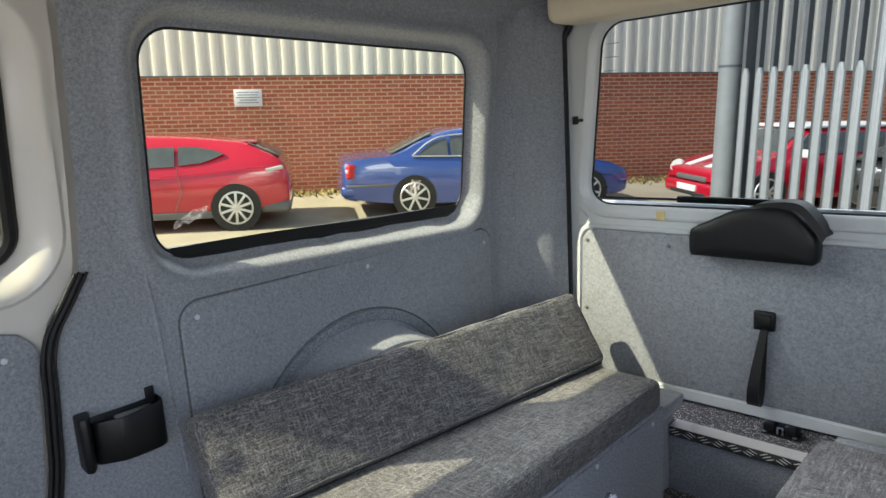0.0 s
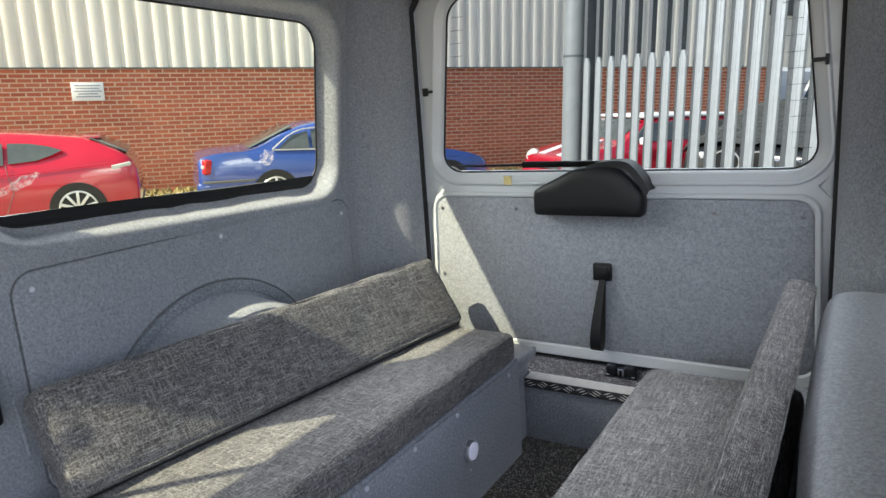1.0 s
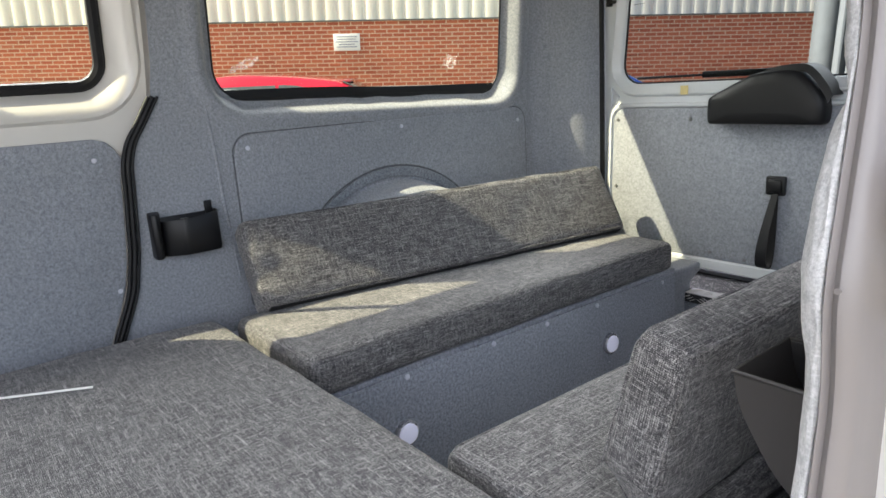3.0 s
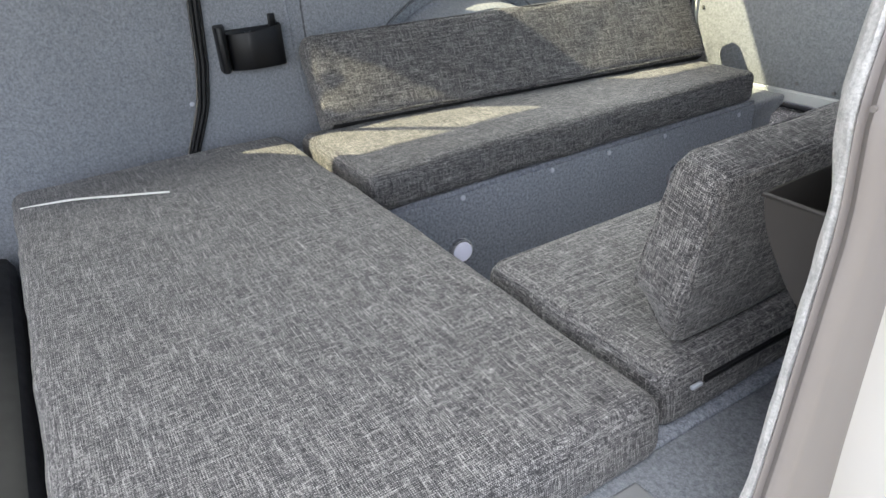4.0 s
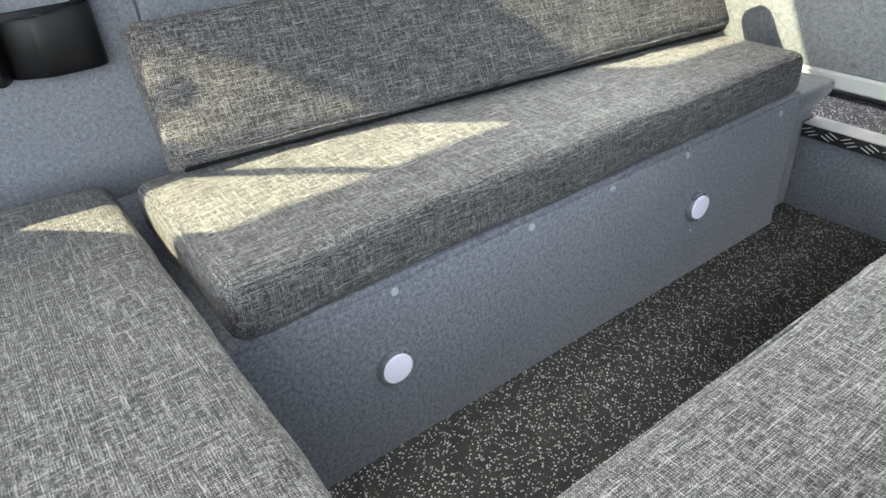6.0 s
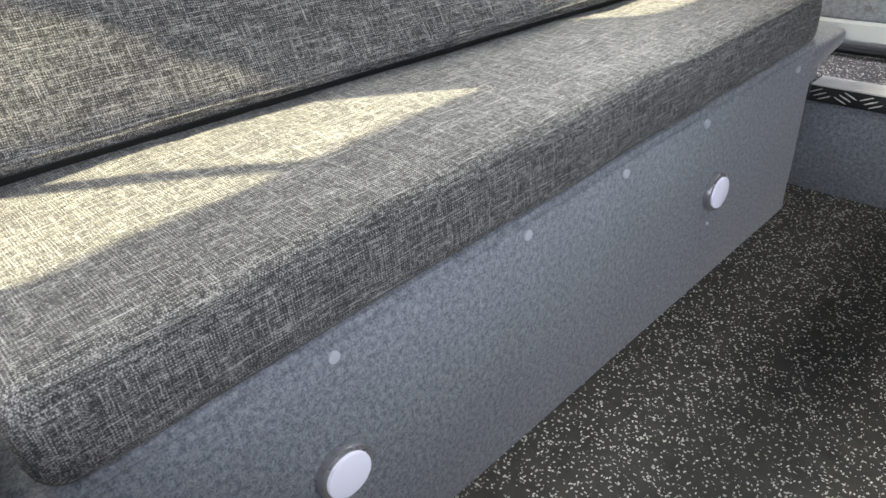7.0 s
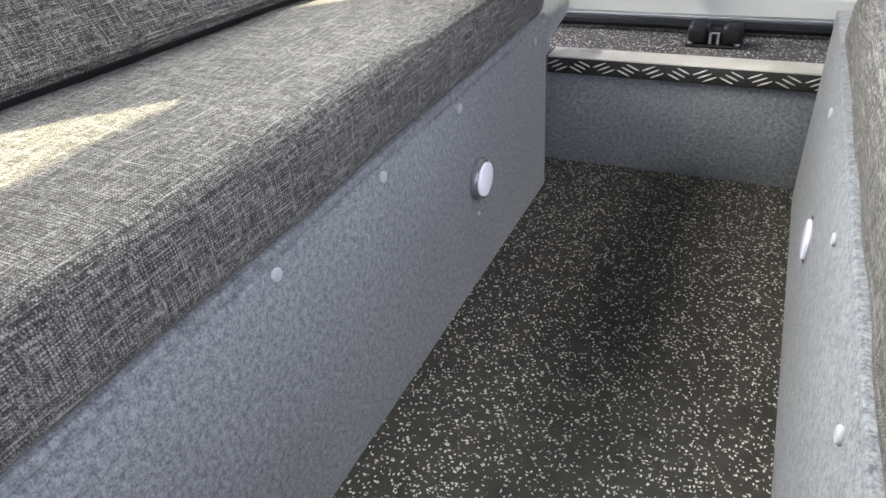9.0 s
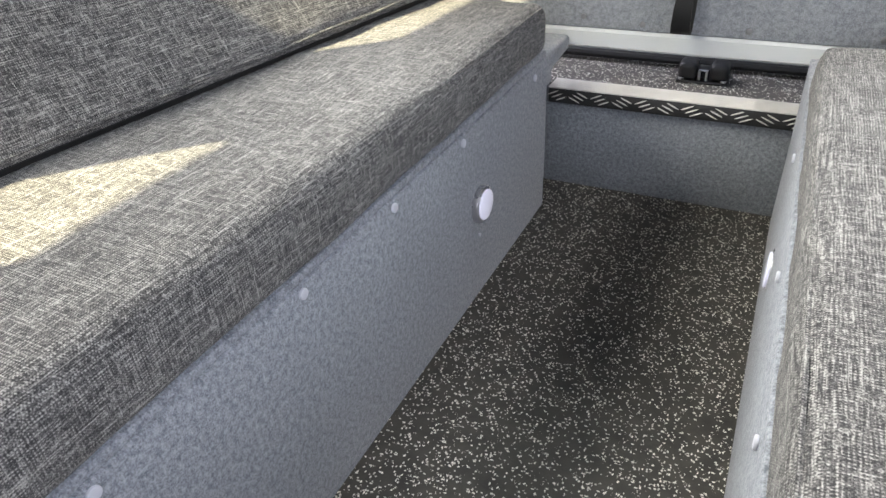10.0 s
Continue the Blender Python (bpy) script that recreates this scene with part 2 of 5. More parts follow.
def box(x0, x1, y0, y1, z0, z1, bevel=0.0, seg=2, bm=None):
    bm = bm or bmesh.new()
    r = bmesh.ops.create_cube(bm, size=1.0)
    bmesh.ops.transform(bm, verts=r["verts"], matrix=Matrix.LocRotScale(((x0 + x1) / 2, (y0 + y1) / 2, (z0 + z1) / 2), None, (x1 - x0, y1 - y0, z1 - z0)))
    if bevel:
        es = {e for v in r["verts"] for e in v.link_edges}
        bmesh.ops.bevel(bm, geom=list(es), offset=bevel, segments=seg, affect='EDGES', profile=0.5)
    return bm


def ticks(h, r, n):
    """Stations along one axis, closer together in the rounded ends."""
    inner = np.linspace(-(h - r), h - r, n).tolist()
    out = [-h + r - r * math.cos(a * math.pi / 8) for a in range(4)] + inner + [h - r + r * math.sin(a * math.pi / 8) for a in range(1, 5)]
    return sorted(set(round(v, 6) for v in out))


def soft_box(sx, sy, sz, r, n=(12, 24, 4), crown=0.01, wrinkle=0.003, seed=0, shear=(0, 0), wedge=0.0):
    """A cushion centred on the origin, with rounded edges, a crowned top and slight wrinkles. wedge: narrowing in x towards the top."""
    bm = bmesh.new()
    H = (sx / 2, sy / 2, sz / 2)
    T = [ticks(H[i], r, n[i]) for i in range(3)]
    for ax in range(3):
        a, b = [i for i in range(3) if i != ax]
        for s in (-1, 1):
            rows = []
            for u in T[a]:
                row = []
                for w in T[b]:
                    p = [0, 0, 0]
                    p[ax], p[a], p[b] = s * H[ax], u, w
                    row.append(bm.verts.new(p))
                rows.append(row)
            for i in range(len(rows) - 1):
                for j in range(len(rows[0]) - 1):
                    q = [rows[i][j], rows[i + 1][j], rows[i + 1][j + 1], rows[i][j + 1]]
                    bm.faces.new(q)
    bmesh.ops.remove_doubles(bm, verts=bm.verts, dist=1e-5)
    for v in bm.verts:
        p = v.co
        q = Vector([max(-(H[i] - r), min(H[i] - r, p[i])) for i in range(3)])
        d = p - q
        if d.length > 1e-9:
            p = q + d.normalized() * min(d.length, r)
        fx, fy = max(0, 1 - (p.x / H[0]) ** 2), max(0, 1 - (p.y / H[1]) ** 2)
        up = (p.z / H[2] + 1) / 2
        p = p.copy()
        p.z += crown * (fx * fy) ** 0.5 * (1 if p.z > 0 else 0)
        k = noise.noise(Vector((p.x * 9 + seed * 7.3, p.y * 9, p.z * 9))) + 0.5 * noise.noise(Vector((p.x * 27, p.y * 27 + seed * 3, p.z * 27)))
        nrm = d.normalized() if d.length > 1e-9 else Vector((0, 0, 1))
        p += nrm * wrinkle * k
        p.x *= 1 - wedge * up
        p.x += shear[0] * up * sz
        p.y += shear[1] * up * sz
        v.co = p
    return bm


def tube(points, radius, closed=False, sides=8, bm=None):
    """A round bar along points."""
    bm = bm or bmesh.new()
    P = [Vector(p) for p in points]
    n, rings = len(P), []
    for i, p in enumerate(P):
        a, b = (P[(i - 1) % n], P[(i + 1) % n]) if closed else (P[max(0, i - 1)], P[min(n - 1, i + 1)])
        d = (b - a).normalized()
        u = d.orthogonal().normalized() if i == 0 else (u - d * u.dot(d)).normalized()
        w = d.cross(u)
        rings.append([bm.verts.new(p + radius * (math.cos(k * 2 * math.pi / sides) * u + math.sin(k * 2 * math.pi / sides) * w)) for k in range(sides)])
    for i in range(n if closed else n - 1):
        A, B = rings[i], rings[(i + 1) % n]
        for k in range(sides):
            bm.faces.new((A[k], A[(k + 1) % sides], B[(k + 1) % sides], B[k]))
    if not closed:
        bm.faces.new(rings[0]), bm.faces.new(rings[-1][::-1])
    return bm


def rrect(a0, a1, b0, b1, r, n=7, shift=0.0):
    """A rounded rectangle as a loop of (a, b); shift: how far the top runs inwards on both sides."""
    out = []
    for ca, cb, q in ((a1 - r, b1 - r, 0), (a0 + r, b1 - r, 1), (a0 + r, b0 + r, 2), (a1 - r, b0 + r, 3)):
        for i in range(n):
            t = (q + i / (n - 1)) * math.pi / 2
            out.append((ca + r * math.cos(t), cb + r * math.sin(t)))
    if shift:
        m = (a0 + a1) / 2
        out = [(m + (a - m) * (1 - shift * (b - b0) / (b1 - b0)), b) for a, b in out]
    return out


def dense(loop, step=0.05):
    """The loop with points added along its long edges."""
    out = []
    for i, p in enumerate(loop):
        q = loop[(i + 1) % len(loop)]
        k = max(1, int(math.dist(p, q) / step))
        out += [(p[0] + (q[0] - p[0]) * j / k, p[1] + (q[1] - p[1]) * j / k) for j in range(k)]
    return out


def loft(loops, cap_first=False, cap_last=False, bm=None, closed=True):
    """Bridges successive loops of 3D points of one length."""
    bm = bm or bmesh.new()
    V = [[bm.verts.new(p) for p in L] for L in loops]
    n = len(V[0])
    for A, B in zip(V, V[1:]):
        for k in range(n if closed else n - 1):
            bm.faces.new((A[k], A[(k + 1) % n], B[(k + 1) % n], B[k]))
    if cap_first:
        bm.faces.new(V[0])
    if cap_last:
        bm.faces.new(V[-1][::-1])
    return bm


def prism(outline, lo, hi, axis, bevel=0.0, seg=2):
    """An outline of (a, b) carried along an axis from lo to hi."""
    def at(a, b, c):
        p = [a, b]
        p.insert(axis, c)
        return p
    bm = loft([[at(a, b, lo) for a, b in outline], [at(a, b, hi) for a, b in outline]], True, True)
    if bevel:
        bmesh.ops.recalc_face_normals(bm, faces=bm.faces)
        es = [e for e in bm.edges if len(e.link_faces) == 2 and e.calc_face_angle(0) > 0.6]
        bmesh.ops.bevel(bm, geom=es, offset=bevel, segments=seg, affect='EDGES', profile=0.5)
    return bm


def cyl(r, h, seg=24, bevel=0.0, at=None, r2=None):
    bm = bmesh.new()
    bmesh.ops.create_cone(bm, cap_ends=True, segments=seg, radius1=r, radius2=r if r2 is None else r2, depth=h)
    if bevel:
        es = [e for e in bm.edges if len(e.link_faces) == 2 and e.calc_face_angle(0) > 1.0]
        bmesh.ops.bevel(bm, geom=es, offset=bevel, segments=2, affect='EDGES', profile=0.5)
    if at is not None:
        bmesh.ops.transform(bm, verts=bm.verts, matrix=at)
    return bm


def smooth_line(pts, n=6):
    """A smooth line (Catmull-Rom) through points of any dimension."""
    P = [np.array(p, float) for p in pts]
    P = [2 * P[0] - P[1]] + P + [2 * P[-1] - P[-2]]
    out = []
    for i in range(1, len(P) - 2):
        for k in range(n):
            t = k / n
            a, b, c, d = P[i - 1:i + 3]
            out.append(tuple((0.5 * (2 * b + (c - a) * t + (2 * a - 5 * b + 4 * c - d) * t * t + (3 * b - a - 3 * c + d) * t ** 3)).tolist()))
    return out + [tuple(P[-2].tolist())]


# ---- the van: floor, walls, roof ----
def wall_x(y):
    t = max(0.0, min(1.0, (y - 0.45) / 0.45))
    return -0.56 + 0.002 * t * t * (3 - 2 * t)


def lean(x, y, z, w=1.0):
    """The van side leans inwards above the window sill."""
    b = w * 0.075 * max(0.0, min(1.0, (z - 0.93) / 0.45))
    return x + b, y - 0.3 * b * (y + 0.73) / 1.4, z - b * (z - 1.15) / 1.4


def seam_y(z):
    """The rear edge of the closed sliding door, from the floor up."""
    zs = [0.0, 0.30, 0.362, 0.47, 0.568, 0.68, 0.78, 0.85, 0.905, 0.94, 1.08, 1.5]
    ys = [-0.50, -0.475, -0.453, -0.405, -0.384, -0.374, -0.366, -0.345, -0.297, -0.284, -0.277, -0.27]
    return float(np.interp(z, zs, ys))


thing("floor", box(-0.6, 1.02, -2.3, 1.132, -0.03, 0.0), FLOOR, "black rubber van floor with pale grey flecks", "floor", kind="structure")
thing("sill_floor", box(-0.5, 0.9, 1.15, 1.42, 0.18, 0.213), FLOOR, "black flecked rubber mat on the raised rear sill", "floor", kind="structure")
thing("step_riser", box(-0.5, 0.9, 1.133, 1.15, -0.03, 0.213, 0.004), CARPET_WORN, "worn grey carpeted riser of the rear sill step", "riser", kind="structure")


def window_wall():
    core = dense(rrect(-0.112, 0.880, 0.903, 1.392, 0.075, 8), 0.06)

    def grow(d):
        # same count: push each point out along the ray of its corner
        out = []
        for a, b in core:
            ca, cb = max(-0.033, min(0.803, a)), max(0.98, min(1.313, b))
            v = Vector((a - ca, b - cb))
            v = v.normalized() if v.length > 1e-6 else Vector((0, 0))
            out.append((a + v.x * d * (0.8 if v.x > 0 else 1.0), b + v.y * d * (0.85 if v.y > 0 else 1.0)))
        return out

    def put(loop, dx):
        return [lean(wall_x(y) + dx, y, z - 0.034 * (y - 0.385) + (0.0 if z > 0.93 or dx > -0.02 else 0.007 * noise.noise(Vector((y * 48, dx * 20, 1))))) for y, z in loop]

    outer = []
    for a, b in core:
        ca, cb = 0.385, 1.146
        da, db = a - ca, b - cb
        k = 10
        if abs(da) > 1e-9:
            k = min(k, ((0.965 if da > 0 else -0.30) - ca) / da)
        if abs(db) > 1e-9:
            k = min(k, ((1.475 if db > 0 else 0.0) - cb) / db)
        y, z = ca + da * k, cb + db * k
        if y < -0.27:
            y = seam_y(z) + 0.004
        outer.append((y, z))
    steps = [(-0.002, -0.054), (0.0, -0.052), (0.008, -0.051), (0.014, -0.048), (0.020, -0.040), (0.027, -0.026), (0.034, -0.010), (0.041, 0.002), (0.049, 0.010), (0.058, 0.012), (0.070, 0.008), (0.082, 0.002), (0.092, 0.0)]
    loops = [put(grow(d), dx) for d, dx in steps]
    loops.append([lean(wall_x(y), y, z) for y, z in outer])
    bm = loft(loops)
    w = thing("wall_left", bm, CARPET, "grey carpet-lined van side around a fixed window", "wall", kind="structure")
    pane = bmesh.new()
    pane.faces.new([pane.verts.new(p) for p in put(grow(0.012), -0.056)])
    win = base("window_1", "fixed tinted side window with a black seal", "window", kind="structure")
    part("pane", pane, GLASS, win)
    seal = [lean(wall_x(y) - 0.053, y, z - 0.034 * (y - 0.385) - 0.002) for y, z in core]
    part("seal", tube(seal, 0.003, True), RUBBER, win, "thin black window seal")
    low = [(wall_x(y) - 0.050, y, 0.918 - 0.034 * (y - 0.385)) for y in np.linspace(-0.085, 0.852, 40)]
    part("lower_seal", loft([[(x, y, z - 0.03) for x, y, z in low], [(x - 0.002, y, z + 0.006 + 0.002 * math.sin(y * 9)) for x, y, z in low], [(x - 0.012, y, z + 0.006) for x, y, z in low]], closed=False), RUBBER, win, "thick black lower window seal")
    # pale residue of old stickers on the glass
    for y0, z0, sy, sz, tilt, seed in ((-0.023, 1.0, 0.042, 0.012, 0.35, 1), (0.668, 0.984, 0.03, 0.022, 0.1, 2)):
        bm = bmesh.new()
        ring = []
        for i in range(28):
            a = i * 2 * math.pi / 28
            k = 1 + 0.45 * noise.noise(Vector((math.cos(a) * 3 + seed * 5, math.sin(a) * 3, seed)))
            u, v = sy * k * math.cos(a), sz * k * math.sin(a)
            ring.append(bm.verts.new(lean(wall_x(y0) - 0.0545, y0 + u, z0 + v + tilt * u)))
        f = bm.faces.new(ring)
        bmesh.ops.inset_region(bm, faces=[f], thickness=0.003, depth=0.0006)
        part("residue", bm, RESIDUE, win, "pale sticker residue on the glass")
    return w


window_wall()

# unseen skin outside the pillar between the two left windows, blocking the sun
skin = [(-0.34, 0.0), (-0.315, 0.004), (-0.11, 0.004), (-0.088, 0.0)]
thing("body_side_left", loft([[lean(-0.694 - d, y, z) for y, d in skin] for z in np.linspace(0.25, 1.5, 14)] + [[lean(-0.69, y, z) for y, d in skin] for z in np.linspace(1.5, 0.25, 14)], closed=False), WHITE, "unseen white outer skin of the van side pillar, added to block sun", "body panel", kind="structure")

# cove between the left side and the roof, and the roof itself
cove = smooth_line([(-0.485, 1.452), (-0.478, 1.478), (-0.45, 1.502), (-0.38, 1.52), (-0.25, 1.53)], 5)
thing("cove_left", loft([[(x, y, z) for x, z in cove] for y in (-2.3, -1.0, 0.2, 0.965, 1.19)], closed=False), CARPET, "grey carpeted cove between van side and roof", "cove", kind="structure")
thing("cove_right", loft([[(0.44 - x, y, z) for x, z in cove] for y in (-2.3, -1.0, 0.2, 0.965, 1.19)], closed=False), CARPET, "grey carpeted cove above the sliding door", "cove", kind="structure")
# the overhang past the left wall is unseen and trims the sun patches
thing("ceiling", box(-0.7, 1.12, -2.3, 1.3, 1.532, 1.56), CARPET, "grey carpet-lined van roof", "ceiling", kind="structure")
thing("tailgate_header", box(-0.37, 0.81, 1.02, 1.185, 1.43, 1.53, 0.03, 3), HEADLINER, "beige padded header above the tailgate", "trim", kind="structure")

# rounded corner columns beside the tailgate
col = smooth_line([(-0.560, 0.962), (-0.561, 0.992), (-0.537, 1.020), (-0.470, 1.058), (-0.424, 1.104), (-0.403, 1.152), (-0.400, 1.195)], 6)
def column(mirror):
    n = len(col)
    rows = []
    for z in np.linspace(0.0, 1.53, 16):
        row = [lean(x, y, z, max(0.0, 1 - i / (n * 0.6))) for i, (x, y) in enumerate(col)]
        rows.append([(0.425 - x if mirror else x, y, z) for x, y, _ in row])
    return loft(rows, closed=False)


thing("pillar_rear_left", column(False), CARPET, "grey carpeted rounded pillar beside the tailgate", "pillar", kind="structure")
thing("pillar_rear_right", column(True), CARPET, "grey carpeted rounded pillar beside the tailgate", "pillar", kind="structure")
wr = box(0.957, 0.975, -0.12, 0.97, 0.0, 0.92)
for y0, y1, z0, z1 in ((-0.12, -0.06, 0.92, 1.39), (0.87, 0.97, 0.92, 1.39), (-0.12, 0.97, 1.39, 1.5)):
    box(0.957, 0.975, y0, y1, z0, z1, bm=wr)
thing("wall_right", wr, CARPET, "grey carpet-lined van side behind the sliding door opening", "wall", kind="structure")
thing("wall_front", box(-0.7, 1.1, -2.32, -2.30, -0.03, 0.75), BLACK, "dark lower cab bulkhead", "wall", kind="structure")


# ---- closed sliding door on the left side ----
def left_door():
    d = base("door_1", "closed sliding side door with painted frame, window and carpeted lower panel", "door", kind="structure")
    core = dense(rrect(-0.93, -0.364, 0.962, 1.40, 0.06, 8), 0.06)

    def deep(x, z):
        """The glass stands further out towards its lower edge."""
        return x - 0.05 * max(0.0, min(1.0, (-0.573 - x) / 0.039)) * max(0.0, min(1.0, (1.40 - z) / 0.44))

    def grow(s):
        out = []
        for a, b in core:
            ca, cb = max(-0.87, min(-0.424, a)), max(1.028, min(1.34, b))
            v = Vector((a - ca, b - cb))
            v = v.normalized() if v.length > 1e-6 else Vector((0, 0))
            out.append((a + v.x * s, b + v.y * s))
        return out

    outer = []
    for a, b in core:
        da, db = a + 0.65, b - 1.18
        k = 10
        if abs(da) > 1e-9:
            k = min(k, ((-0.30 if da > 0 else -2.3) + 0.65) / da)
        if abs(db) > 1e-9:
            k = min(k, ((1.49 if db > 0 else 0.0) - 1.18) / db)
        y, z = -0.65 + da * k, 1.18 + db * k
        if y > -0.31:
            y = seam_y(z) - 0.004
        outer.append((y, z))
    steps = [(0.0, -0.612), (0.003, -0.606), (0.012, -0.600), (0.026, -0.590), (0.042, -0.580), (0.056, -0.574), (0.066, -0.573), (0.074, -0.576)]
    loops = [[lean(deep(x, z), y, z) for y, z in grow(s)] for s, x in steps] + [[lean(-0.577, y, z) for y, z in outer]]
    back = [(y + 0.07 if y > -0.52 and z < 1.485 else y, z) for y, z in outer]
    loops += [[lean(-0.596, y, z) for y, z in outer], [lean(-0.598, y, z) for y, z in back]]
    part("frame", loft(loops), PAINT, d, "silver-grey painted door frame")
    pane = bmesh.new()
    pane.faces.new([pane.verts.new(lean(deep(-0.608, z), y, z)) for y, z in grow(0.01)])
    part("pane", pane, GLASS, d)
    part("seal", tube([lean(deep(-0.604, z), y, z) for y, z in grow(-0.004)], 0.014, True), RUBBER, d, "black rubber window seal")
    # unseen bar, set where its shadow parts the sun patch on the seat
    part("window_bar", tube([lean(deep(-0.598, z), -0.64, z) for z in np.linspace(0.968, 1.40, 6)], 0.011), RUBBER, d, "unseen black bar of the pane, placed to split the sun patch")
    lo = [(seam_y(z) - 0.011, z) for z in np.linspace(0.0, 0.80, 14)]
    top = [(-0.385, 0.825), (-0.40, 0.84), (-0.425, 0.848), (-1.2, 0.853), (-1.3, 0.85), (-1.36, 0.80), (-1.38, 0.70), (-1.38, 0.0)]
    part("lining_panel", prism([(y, z) for y, z in lo + top], -0.577, -0.565, 0, 0.004), CARPET, d, "grey carpeted lower door panel")
    cap = mesh_of("screw_cap", cyl(0.006, 0.004, 14, 0.0015), CAP)
    for y, z in ((-0.425, 0.487), (-0.43, 0.80), (-0.62, 0.82), (-0.85, 0.82)):
        shared("screw_cap", cap, d, pose(-0.563, y, z, 0, 90, 0))
    pts = [(seam_y(z), z) for z in np.linspace(0.28, 0.93, 40)]
    pts = smooth_line(pts[::3] + [pts[-1]], 4)
    part("rubber_seal", tube([(-0.556, y + 0.004, z) for y, z in pts], 0.007), RUBBER, d, "ribbed black rubber door seal")
    part("rubber_seal", tube([(-0.553, y - 0.007, z) for y, z in pts], 0.005), RUBBER, d, "ribbed black rubber door seal")
    part("rubber_seal", tube([(-0.553, y + 0.014, z) for y, z in pts], 0.003), RUBBER, d, "ribbed black rubber door seal")
    return d


left_door()


# ---- tailgate ----
def tailgate():
    t = base("door_2", "closed silver tailgate with a window and a grey carpeted lower panel", "tailgate", pose(0, 1.19, 0), kind="structure")
    X0, X1, Z0, Z1 = -0.337, 0.782, 0.876, 1.432
    core = dense(rrect(X0, X1, Z0, Z1, 0.07, 8), 0.06)

    def lean(x, z):
        k = 0.05 * max(0.0, (z - 0.9)) / 0.5
        return x + (-k if x > 0.22 else k) * min(1, abs(x - 0.22) / 0.5), z

    def grow(s, y):
        out = []
        for a, b in core:
            ca, cb = max(X0 + 0.07, min(X1 - 0.07, a)), max(Z0 + 0.07, min(Z1 - 0.07, b))
            v = Vector((a - ca, b - cb))
            v = v.normalized() if v.length > 1e-6 else Vector((0, 0))
            x, z = lean(a + v.x * s, b + v.y * s)
            out.append((x, y, z))
        return out

    outer = []
    for a, b in core:
        da, db = a - 0.2225, b - 1.15
        k = 10
        if abs(da) > 1e-9:
            k = min(k, (0.60 if da > 0 else 0.622) / abs(da))
        if abs(db) > 1e-9:
            k = min(k, (0.38 if db > 0 else 0.864) / abs(db))
        outer.append((0.2225 + da * k, 0.0, 1.15 + db * k))
    loops = [grow(0, 0.026), grow(0.002, 0.012), grow(0.01, 0.004), grow(0.022, 0.0), grow(0.030, -0.008), grow(0.036, -0.008), grow(0.042, 0.0), outer]
    part("frame", loft(loops), TAILGATE_PAINT, t, "silver painted inner tailgate frame")
    pane = bmesh.new()
    pane.faces.new([pane.verts.new(p) for p in grow(0.01, 0.024)])
    part("pane", pane, REAR_GLASS, t, "heated rear window")
    part("seal", tube(grow(0.0, 0.022), 0.004, True), RUBBER, t, "black window seal")
    # raised rim and carpeted board
    def ring(x0, x1, z0, z1, r, y):
        return [(x, y, z) for x, z in dense(rrect(x0, x1, z0, z1, r, 8, 0.03), 10)]
    A, B = (-0.392, 0.812, 0.284, 0.815, 0.055), (-0.372, 0.794, 0.322, 0.798, 0.045)
    part("panel_rim", loft([ring(*A, 0.0), ring(*A, -0.008), ring(-0.387, 0.807, 0.289, 0.81, 0.052, -0.014), ring(-0.377, 0.799, 0.317, 0.803, 0.047, -0.014), ring(*B, -0.006)]), TAILGATE_PAINT, t, "silver raised rim around the panel")
    part("lining_panel", loft([ring(-0.373, 0.795, 0.321, 0.799, 0.045, -0.002), ring(-0.371, 0.793, 0.323, 0.797, 0.045, -0.008), ring(-0.368, 0.79, 0.326, 0.794, 0.043, -0.010)], False, True), CARPET, t, "grey carpeted board on the tailgate")
    cap = mesh_of("screw", cyl(0.006, 0.004, 14, 0.0015), SCREW)
    for x, z in ((-0.336, 0.76), (-0.345, 0.53), (-0.33, 0.40), (-0.06, 0.762), (0.538, 0.762), (0.751, 0.756), (0.765, 0.53), (0.02, 0.345), (0.135, 0.337), (0.324, 0.338), (0.535, 0.34), (0.72, 0.345)):
        shared("screw", cap, t, pose(x, -0.012, z, 90, 0, 0))
    # wedge-shaped pressings at the corners below the window
    for s in (-1, 1):
        cx = 0.2225 + s * 0.583
        tri = [(cx - s * 0.022, 0.835), (cx + s * 0.008, 0.868), (cx + s * 0.008, 0.802)]
        part("corner_pressing", tube([(x, -0.002, z) for x, z in tri], 0.004, True, 6), TAILGATE_PAINT, t)
    # lower inner edge behind the sill, with its rubber
    part("lower_edge", box(-0.6, 0.9, 0.20, 0.23, 0.20, 0.34, 0.004), TAILGATE_PAINT, t, "painted lower edge of the tailgate")
    # hidden sheet added behind the frame to keep light off the sill
    part("outer_skin", box(-0.6, 0.9, 0.205, 0.222, 0.345, 0.86, 0.004), TAILGATE_PAINT, t, "unseen outer tailgate skin, added to stop light leaks")
    part("sill_seal", tube([(x, 0.135, 0.228) for x in np.linspace(-0.45, 0.85, 12)], 0.010), RUBBER, t, "black rubber sill seal")
    part("sill_seal", tube([(x, 0.176, 0.264) for x in np.linspace(-0.45, 0.85, 12)], 0.010), RUBBER, t, "black rubber sill seal")
    part("sill_lip", tube([(x, 0.155, 0.240) for x in np.linspace(-0.45, 0.85, 12)], 0.007), TAILGATE_PAINT, t, "painted lip between the sill seals")
    part("tape_mark", box(-0.098, -0.072, -0.0105, -0.008, 0.838, 0.866), TAPE, t, "yellowed scrap of tape")
    for s, x in ((-1, -0.352), (1, 0.774)):
        pin = box(x - 0.016, x + 0.016, -0.024, -0.018, 1.14, 1.15, 0.002)
